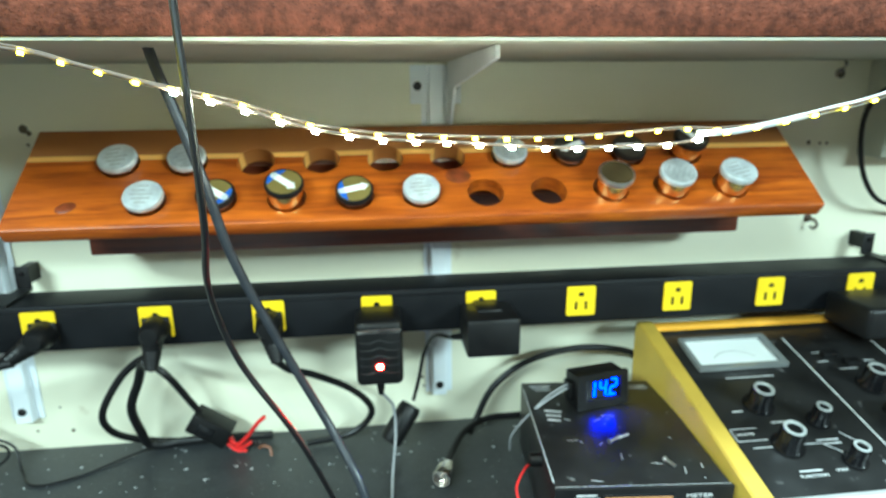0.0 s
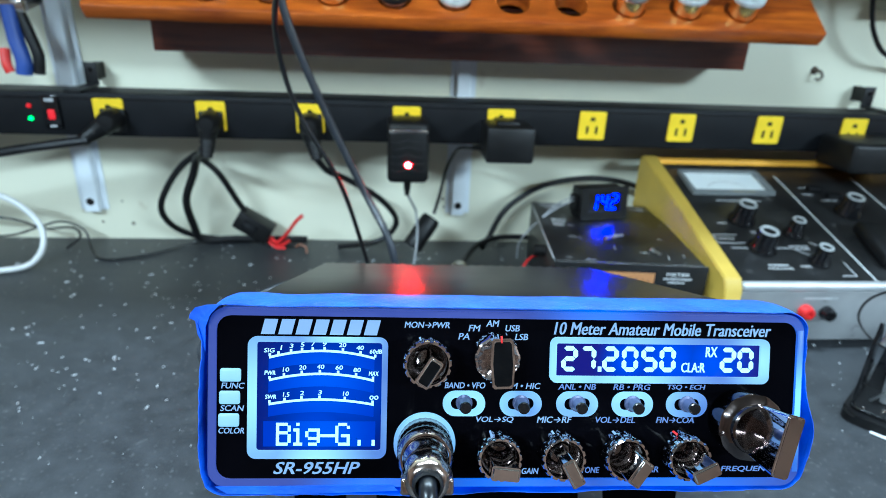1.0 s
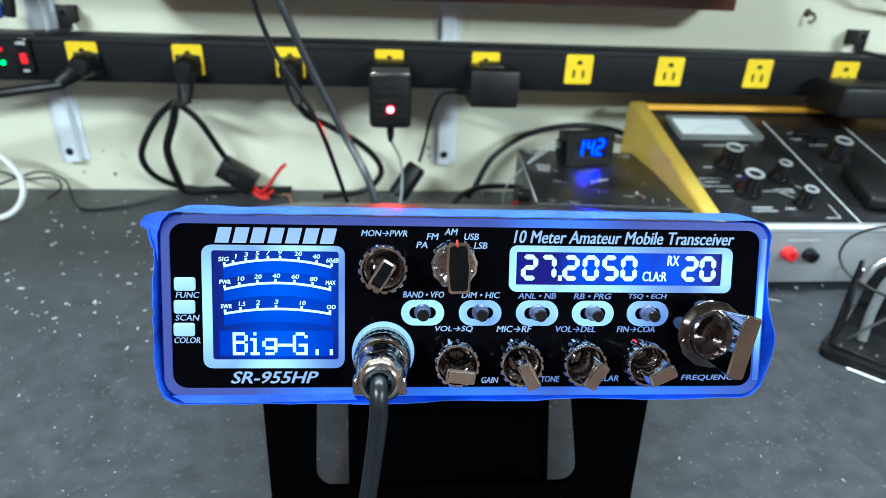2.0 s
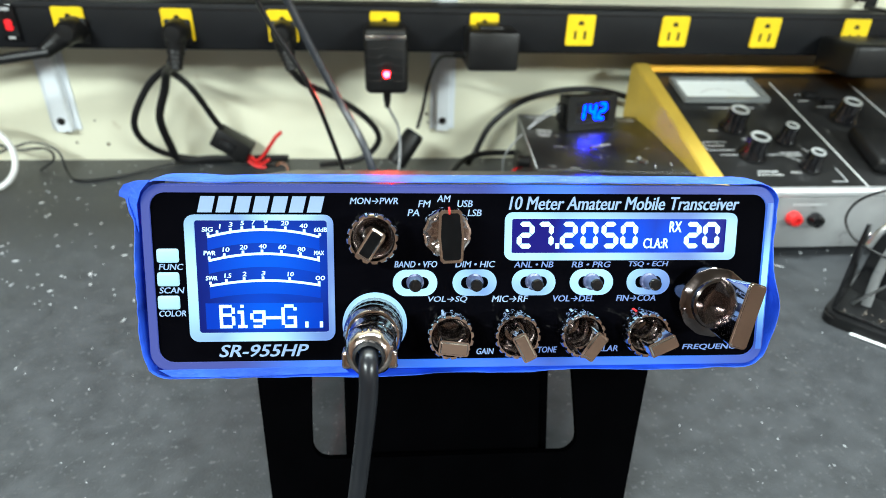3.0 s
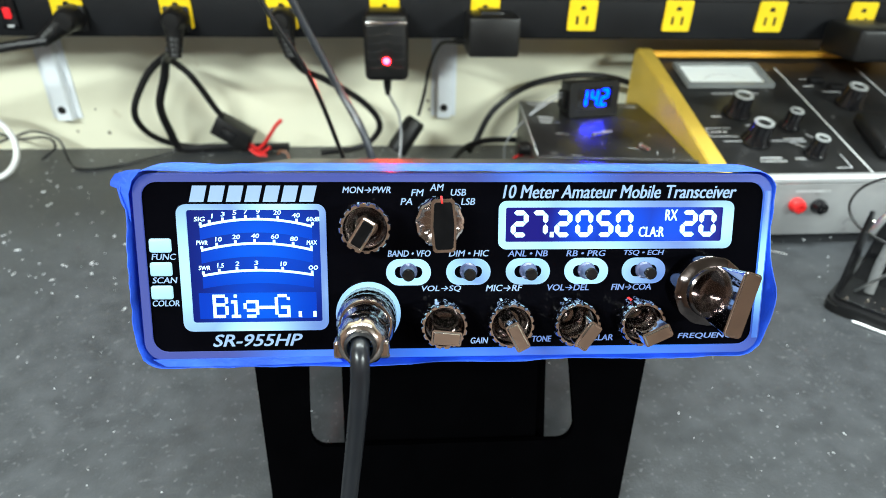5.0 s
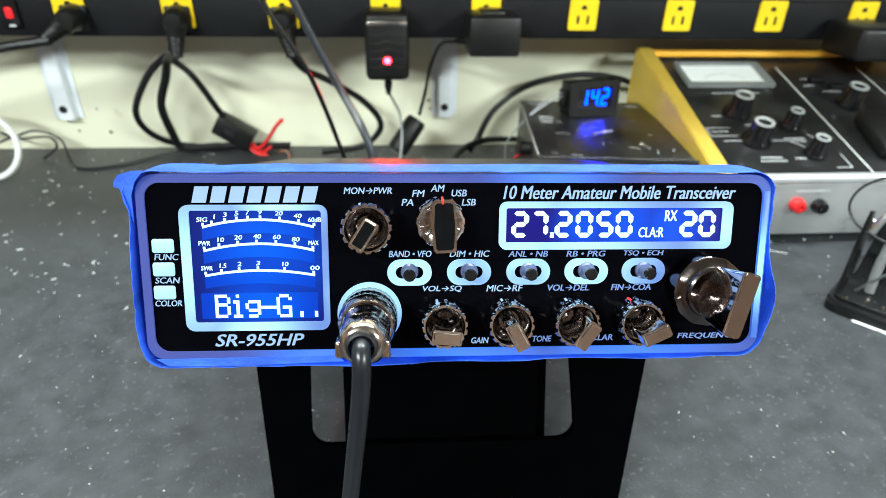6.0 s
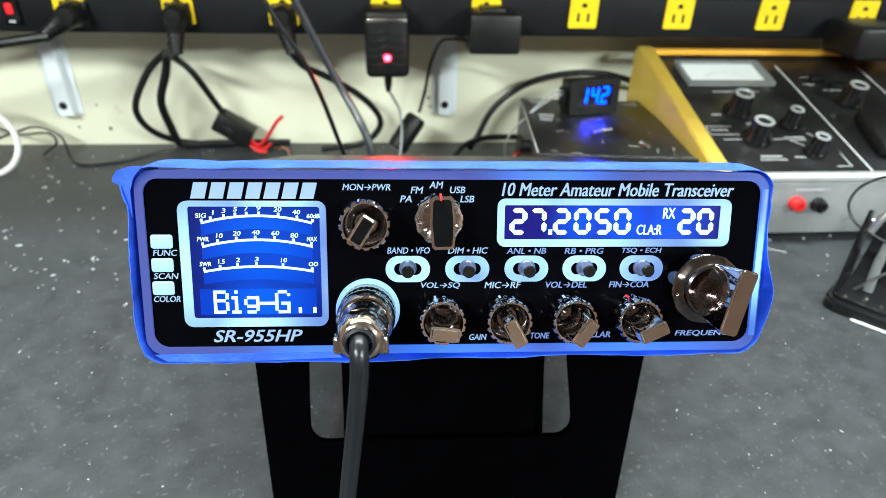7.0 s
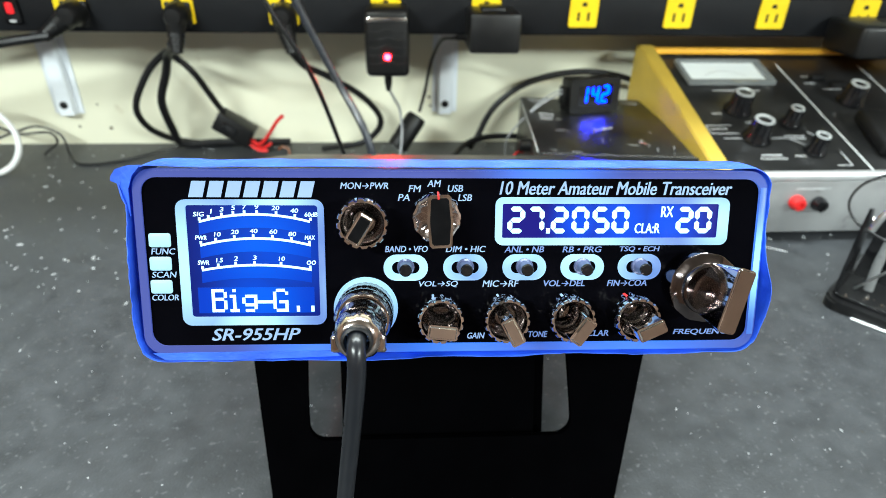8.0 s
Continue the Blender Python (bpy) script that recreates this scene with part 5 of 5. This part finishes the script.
part("terminal", lathe(nb(), [(0.003, 0), (0.0026, 0.006), (0, 0.0062)], 12, pose(0.008, -0.003, 0.041, 90)), BLACK, tst)
for x, z in ((0.016, 0.018), (0.148, 0.021)):
    part("screw", lathe(nb(), [(0, 0.0016), (0.002, 0.0012), (0.0026, 0)], 12, pose(x, -0.003, z, 90)), NICKEL, tst)
part("print_bar", box(nb(), 0.062, 0.094, -0.0032, -0.003, 0.0525, 0.0545), INK_GREY, tst)
PT = pose(-0.0055, 0.0, 0.0665, 14.45)      # on the sloping panel: x right, y up the slope


def tp(name, bm, mat, label="", parent=None):
    bmesh.ops.transform(bm, matrix=PT, verts=bm.verts)
    return part(name, bm, mat, parent or tst, label)


bm = nb()
ring_prism(bm, round_rect(0.0215, 0.1165, 0.1480, 0.1970, 0.002, 2), round_rect(0.0255, 0.1105, 0.1535, 0.1935, 0.001, 2), 0.0012, 0.0055)
mt = tp("meter", bm, CLEAR_FRAME, "meter with a clear bevelled frame")
tp("scale_plate", box(nb(), 0.0255, 0.1105, 0.1535, 0.1935, 0.0014, 0.0022), METER_FACE, "pale meter face", mt)
bm = nb()
prism(bm, [(0.068 + 0.03 * math.cos(a), 0.146 + 0.03 * math.sin(a)) for a in [radians(40 + 100 * i / 12) for i in range(13)]] +
      [(0.068 + 0.029 * math.cos(a), 0.146 + 0.029 * math.sin(a)) for a in [radians(140 - 100 * i / 12) for i in range(13)]], 0.0022, 0.0024)
tp("scale_arc", bm, INK_GREY, "", mt)


def skirt_knob(x, y, r, h):
    k = tp("knob", lathe(nb(), [(r * 1.38, 0.0014), (r * 1.34, 0.0035), (r * 1.02, h * 0.36), (r * 0.95, h - 0.002), (r * 0.88, h), (r * 0.7, h), (r * 0.6, h - 0.0008), (0, h - 0.0008)], 40, pose(x, y, 0), lambda i, q: 1.03 if i % 2 and 2 <= q <= 3 else 1.0), BLACK_GLOSS, "black skirted knob")
    tp("cap", lathe(nb(), [(r * 0.9, h - 0.0006), (r * 0.88, h + 0.0006), (r * 0.66, h + 0.0008), (r * 0.60, h - 0.0006)], 30, pose(x, y, 0)), GREY_CAP, "silver ring cap", k)
    tp("pointer", box(nb(), x - 0.0006, x + 0.0006, y - r * 1.3, y - r, 0.003, 0.0042), INK_WHITE, "", k)


for x, y in ((0.0535, 0.1000), (0.0515, 0.0525), (0.1805, 0.1160)):
    skirt_knob(x, y, 0.0100, 0.0215)
for x, y in ((0.0965, 0.0765), (0.0978, 0.0315)):
    skirt_knob(x, y, 0.0072, 0.0185)


def line(x0, y0, x1, y1, w=0.0005, mat=None):
    d = math.hypot(x1 - x0, y1 - y0)
    tp("printed_line", box(nb(), 0, d, -w, w, 0.0013, 0.0015, 0, pose(x0, y0, 0, 0, 0, math.degrees(math.atan2(y1 - y0, x1 - x0)))), mat or INK_GREY)


line(0.1370, 0.001, 0.1375, 0.192, 0.0007, INK_WHITE)
line(0.232, 0.001, 0.232, 0.192, 0.0007, INK_WHITE)
for a in ((0.011, 0.0736, 0.036, 0.0736), (0.011, 0.0736, 0.011, 0.060), (0.011, 0.060, 0.038, 0.060), (0.020, 0.052, 0.082, 0.052), (0.082, 0.052, 0.098, 0.038), (0.106, 0.062, 0.120, 0.045), (0.122, 0.010, 0.122, 0.030), (0.108, 0.010, 0.122, 0.010)):
    line(*a)
for x, y, w in ((0.068, 0.137, 0.05), (0.030, 0.094, 0.010), (0.090, 0.055, 0.02), (0.092, 0.051, 0.016), (0.054, 0.0255, 0.02), (0.156, 0.152, 0.012), (0.158, 0.166, 0.01), (0.175, 0.140, 0.02), (0.186, 0.089, 0.018), (0.205, 0.150, 0.012)):
    tp("print_bar", box(nb(), x - w / 2, x + w / 2, y - 0.0008, y + 0.0008, 0.0013, 0.0015), INK_GREY)
for body, x, y, w in (("LOAD", 0.059, 0.0785, 0.012), ("WATTS", 0.022, 0.0672, 0.016), ("FUNCTION", 0.054, 0.0205, 0.024), ("MAX", 0.081, 0.024, 0.010)):
    tp("printed_word", text_bm(body, x, y, w, 0.0026, 0.0013, 0.0002), INK_WHITE)
for x, y in ((0.167, 0.160), (0.182, 0.146)):
    tp("slide_switch", box(nb(), x - 0.008, x + 0.008, y - 0.004, y + 0.004, 0.0013, 0.007, 0.0012), BLACK, "black slide switch")
TW = pose(0.2285, 0.502, B) @ PT
pd = thing("test_probe_pad", "black rubbery pad lying on the console's sloping panel", "pad", TW @ pose(0.195, 0.045, 0.0018, 0, 0, -8))
part("pad", box(nb(), -0.038, 0.038, -0.030, 0.034, 0, 0.014, 0.005, seg=3), BLACK, pd)

# ---- soldering stand ----
st = thing("soldering_stand", "gloss black soldering stand with a bright rod and solder drops", "stand", pose(0.267, 0.400, B, 0, 0, -50))
bm = nb()
prism(bm, round_rect(0, 0.17, 0, 0.105, 0.010, 6), 0, 0.0085)
bmesh.ops.bevel(bm, geom=[e for e in bm.edges if all(v.co.z > 0.008 for v in e.verts)], offset=0.002, segments=3, affect="EDGES")
part("base", bm, BLACK, st, "black weighted base")
part("rim", ring_prism(nb(), round_rect(0.004, 0.166, 0.006, 0.101, 0.006, 4), round_rect(0.0058, 0.1642, 0.0078, 0.0992, 0.005, 4), 0.0082, 0.0112), BLACK_GLOSS, st, "low raised rim")
bm = nb()
prism(bm, [(0.012, 0.0085), (0.052, 0.0085), (0.046, 0.040), (0.036, 0.064), (0.026, 0.078), (0.018, 0.080), (0.012, 0.062)], -0.0012, 0.0012, pose(0.0045, 0, 0, 90, 0, 90))
part("side_plate", bm, BLACK_GLOSS, st, "gloss black side plate")
bm = nb()
prism(bm, [(0.006, 0.0085), (0.15, 0.0085), (0.15, 0.085), (0.03, 0.085), (0.010, 0.060)], -0.0012, 0.0012, pose(0, 0.056, 0, 90))
part("back_plate", bm, BLACK_GLOSS, st, "gloss black back plate")
part("rod", tube(nb(), [(0.0135, 0.0300, 0.0092), (0.022, 0.030, 0.022), (0.034, 0.030, 0.040), (0.050, 0.030, 0.063)], 0.0011, 10), ALU, st, "bright straight steel rod")
part("holder_arm", tube(nb(), [(0.010, 0.014, 0.066), (0.014, 0.016, 0.080), (0.022, 0.020, 0.088), (0.040, 0.026, 0.094), (0.07, 0.03, 0.096)], 0.0026, 12), ALU, st, "bent pale metal arm")
part("guard", tube(nb(), [(0.022, 0.034, 0.0095), (0.021, 0.034, 0.040), (0.026, 0.034, 0.070), (0.05, 0.036, 0.088)], 0.0034, 12, flat=0.5), FRONT_GREY, st, "dull grey guard strip")
part("lead", tube(nb(), [(0.03, 0.045, 0.105), (0.008, 0.050, 0.100), (-0.010, 0.048, 0.086), (-0.014, 0.044, 0.070), (-0.004, 0.036, 0.060), (0.014, 0.030, 0.056), (0.05, 0.03, 0.05)], 0.0010, 10), RUBBER, st, "thin black lead")
rd = random.Random(8)
for k in range(14):
    r = rd.choice((0.0007, 0.0009, 0.0012, 0.0017))
    part("solder_drop", lathe(nb(), [(0, r * 0.9), (r * 0.7, r * 0.6), (r, 0)], 8, pose(rd.uniform(0.008, 0.05), rd.uniform(0.010, 0.032), 0.0085)), NICKEL, st, "bright solder drop" if k == 0 else "")
solid("solder_strand", tube(nb(), [(0.2795, 0.3810, 0.9012), (0.2850, 0.3752, 0.9012), (0.2905, 0.3690, 0.9013), (0.2965, 0.3628, 0.9012)], 0.0010, 8), ALU, "short bright strand of solder lying on the bench", "solder")

# ---- small things along the wall ----
cl = thing("inline_switch_box", "black plastic cord box with cut red wires", "cord box", pose(-0.250, 0.737, B))
part("case", box(nb(), -0.022, 0.022, -0.012, 0.012, -0.0115, 0.0115, 0.0018, pose(0.0, 0, 0.029, 0, 32, -4)), BLACK, cl)
part("groove", box(nb(), -0.012, 0.006, -0.0124, -0.0118, -0.006, 0.005, 0.0002, pose(0.0, 0, 0.029, 0, 32, -4)), BLACK_GLOSS, cl)
part("cord", tube(nb(), [(-0.010, 0.0, 0.047), (-0.016, -0.004, 0.060), (-0.0297, -0.017, 0.0963), (-0.0435, -0.020, 0.1125), (-0.048, -0.03, 0.1185)], 0.0036), RUBBER, cl)
for k, pts in enumerate(([(0.018, -0.004, 0.014), (0.028, -0.012, 0.012), (0.040, -0.018, 0.024), (0.054, -0.026, 0.044), (0.062, -0.028, 0.052)], [(0.018, 0.004, 0.012), (0.026, -0.006, 0.006), (0.034, -0.01, 0.008), (0.042, -0.012, 0.014)], [(0.016, -0.006, 0.010), (0.026, -0.010, 0.004), (0.037, -0.012, 0.004)])):
    part("wire", tube(nb(), pts, 0.0022 if k == 0 else 0.0018, 8), RED_WIRE, cl, "stub of red wire")
solid("brown_lead", tube(nb(), [(-0.20, 0.725, 0.906), (-0.195, 0.722, 0.91), (-0.188, 0.72, 0.908), (-0.186, 0.715, 0.9015)], 0.0016, 8), material("brown_wire", (0.2, 0.08, 0.04), 0.5), "short brown wire end on the bench", "wire")
solid("loop_cord", tube(nb(), [(-0.2935, 0.712, 1.021), (-0.3049, 0.72, 1.0185), (-0.3275, 0.72, 0.9989), (-0.3491, 0.72, 0.962), (-0.349, 0.732, 0.934), (-0.333, 0.75, 0.912), (-0.30, 0.754, 0.9038), (-0.26, 0.752, 0.9038)], 0.0037), RUBBER, "black cord curled in a loop against the wall", "cable")
solid("white_cable", tube(nb(), [(-0.62, 0.66, 1.0), (-0.545, 0.685, 0.9865), (-0.505, 0.700, 0.972), (-0.478, 0.700, 0.945), (-0.472, 0.690, 0.920), (-0.480, 0.672, 0.905), (-0.507, 0.658, 0.9032), (-0.58, 0.64, 0.9032)], 0.0032, 12), WHITE_CABLE, "white cable curving onto the bench", "cable")
solid("thin_wire", tube(nb(), [(-0.62, 0.73, 0.945), (-0.5425, 0.735, 0.9365), (-0.515, 0.737, 0.930), (-0.495, 0.737, 0.922), (-0.462, 0.737, 0.9235), (-0.455, 0.735, 0.912), (-0.468, 0.725, 0.9012)], 0.0014, 8), RUBBER, "thin black wire crossing the bench corner", "wire")
solid("thin_wire", tube(nb(), [(-0.62, 0.735, 0.915), (-0.54, 0.735, 0.913), (-0.50, 0.737, 0.924), (-0.475, 0.74, 0.93), (-0.45, 0.738, 0.92), (-0.437, 0.722, 0.9012), (-0.412, 0.695, 0.9012), (-0.375, 0.705, 0.9012), (-0.335, 0.735, 0.902), (-0.315, 0.745, 0.9035)], 0.0013, 8), RUBBER, "thin black wire along the foot of the wall", "wire")
solid("curled_cable", tube(nb(), [(-0.12, 0.46, 0.985), (-0.150, 0.452, 0.992), (-0.185, 0.435, 0.985), (-0.208, 0.405, 0.972), (-0.205, 0.390, 0.96), (-0.19, 0.392, 0.935), (-0.165, 0.40, 0.915), (-0.13, 0.42, 0.905), (-0.10, 0.44, 0.9036)], 0.0033, 12), GREY_CABLE, "dark grey power cord curling beside the transceiver", "cable")
rs = thing("resistor", "small blue resistor with long leads on the bench", "resistor", pose(0.263, 0.4915, B + 0.0016, 0, 90, -30))
part("body", lathe(nb(), [(0, -0.005), (0.0014, -0.0045), (0.0016, -0.003), (0.0013, -0.0015), (0.0013, 0.0015), (0.0016, 0.003), (0.0014, 0.0045), (0, 0.005)], 14), material("blue_resistor", (0.05, 0.2, 0.5), 0.4), rs)
part("lead", lathe(nb(), [(0.0004, -0.027), (0.0004, 0.027)], 8), ALU, rs)

pl = thing("pliers", "pliers with blue, red and black grips hung on the wall", "pliers", pose(-0.462, 0.725, 1.10))
for pts, r, mat in (([(-0.008, -0.004, 0.13), (-0.006, -0.006, 0.07), (-0.002, -0.008, 0.03), (-0.004, -0.008, 0.004)], 0.0085, PLIER_BLUE), ([(-0.018, -0.008, 0.05), (-0.0165, -0.013, 0.025), (-0.014, -0.013, 0.008)], 0.0052, PLIER_RED), ([(-0.002, 0.0, 0.13), (0.006, -0.002, 0.08), (0.0115, -0.004, 0.04), (0.009, -0.004, 0.004)], 0.0062, BLACK)):
    part("grip", tube(nb(), [(x, y, 0.53 * z) for x, y, z in pts], r * 0.9, 14), mat, pl)
part("pivot", box(nb(), -0.016, 0.008, -0.006, 0.004, 0.062, 0.074, 0.002), NICKEL, pl)
hd = thing("tool_holder", "black plastic tool holder on the wall", "holder", pose(-0.478, 0, 0))
part("body", box(nb(), -0.035, 0.022, 0.725, WY, 1.170, 1.199, 0.004, seg=3), BLACK_GLOSS, hd)
part("screw", lathe(nb(), [(0, 0.002), (0.003, 0.0016), (0.0036, 0)], 12, pose(0.004, 0.725, 1.184, 90)), NICKEL, hd)

so = thing("wall_socket", "grey-green wall box with a black plug and lead", "socket", pose(0.50, WY, 1.25))
part("box", box(nb(), -0.022, 0.09, -0.035, 0, -0.05, 0.075, 0.002), TEAL_BOX, so)
part("plug", box(nb(), -0.03, 0.05, -0.062, -0.035, 0.008, 0.044, 0.005, seg=3), BLACK, so)
part("lead", tube(nb(), [(-0.028, -0.05, 0.028), (-0.050, -0.05, 0.018), (-0.058, -0.045, -0.005), (-0.052, -0.04, -0.04), (-0.035, -0.035, -0.075), (-0.005, -0.03, -0.10), (0.05, -0.03, -0.108)], 0.0026), RUBBER, so)
hk = thing("cup_hook", "small dark bronze cup hook screwed into the wall", "hook", pose(0.4305, WY, 1.1285))
part("flange", lathe(nb(), [(0.005, 0), (0.004, 0.0015), (0.0018, 0.003), (0.0016, 0.012)], 16, pose(0, 0, 0, 90)), COPPER, hk)
part("hook", tube(nb(), [(0, -0.010, 0), (0.001, -0.013, -0.002), (0.002, -0.014, -0.006), (0.001, -0.010, -0.010), (0, -0.006, -0.009)], 0.0014, 8), COPPER, hk)
hk = thing("wall_hook", "small dark metal hook on the wall", "hook", pose(0.4427, WY, 1.289))
part("plate", lathe(nb(), [(0.006, 0), (0.005, 0.002), (0, 0.0024)], 14, pose(0, 0, 0, 90)), NICKEL, hk)
part("hook", tube(nb(), [(0, -0.002, 0.004), (-0.002, -0.01, 0.008), (-0.005, -0.012, 0.012)], 0.0016, 8), NICKEL, hk)
for k, (x, z, r) in enumerate(((-0.3975, 1.243, 0.0042), (-0.3930, 1.239, 0.0026), (-0.3955, 1.228, 0.0016), (0.418, 1.215, 0.0026), (0.432, 1.214, 0.0018), (0.440, 1.214, 0.002), (-0.020, 0.957, 0.002), (-0.018, 0.946, 0.0016), (-0.404, 0.919, 0.0022), (-0.44, 0.921, 0.0016), (-0.413, 0.948, 0.0012))):
    wob = lambda i, q, s=k: 1 + 0.3 * noise.noise(Vector((i * 0.9, s * 3.1, 0)))
    part("old_hole", lathe(nb(), [(0, 0.0005), (r * 0.7, 0.0005), (r, 0)], 14, pose(x, WY, z, 90), wob), material("filled_hole", (0.12, 0.1, 0.07), 0.8) if k == 0 else bpy.data.materials["filled_hole"], wall, "old dark screw hole" if k == 0 else "")
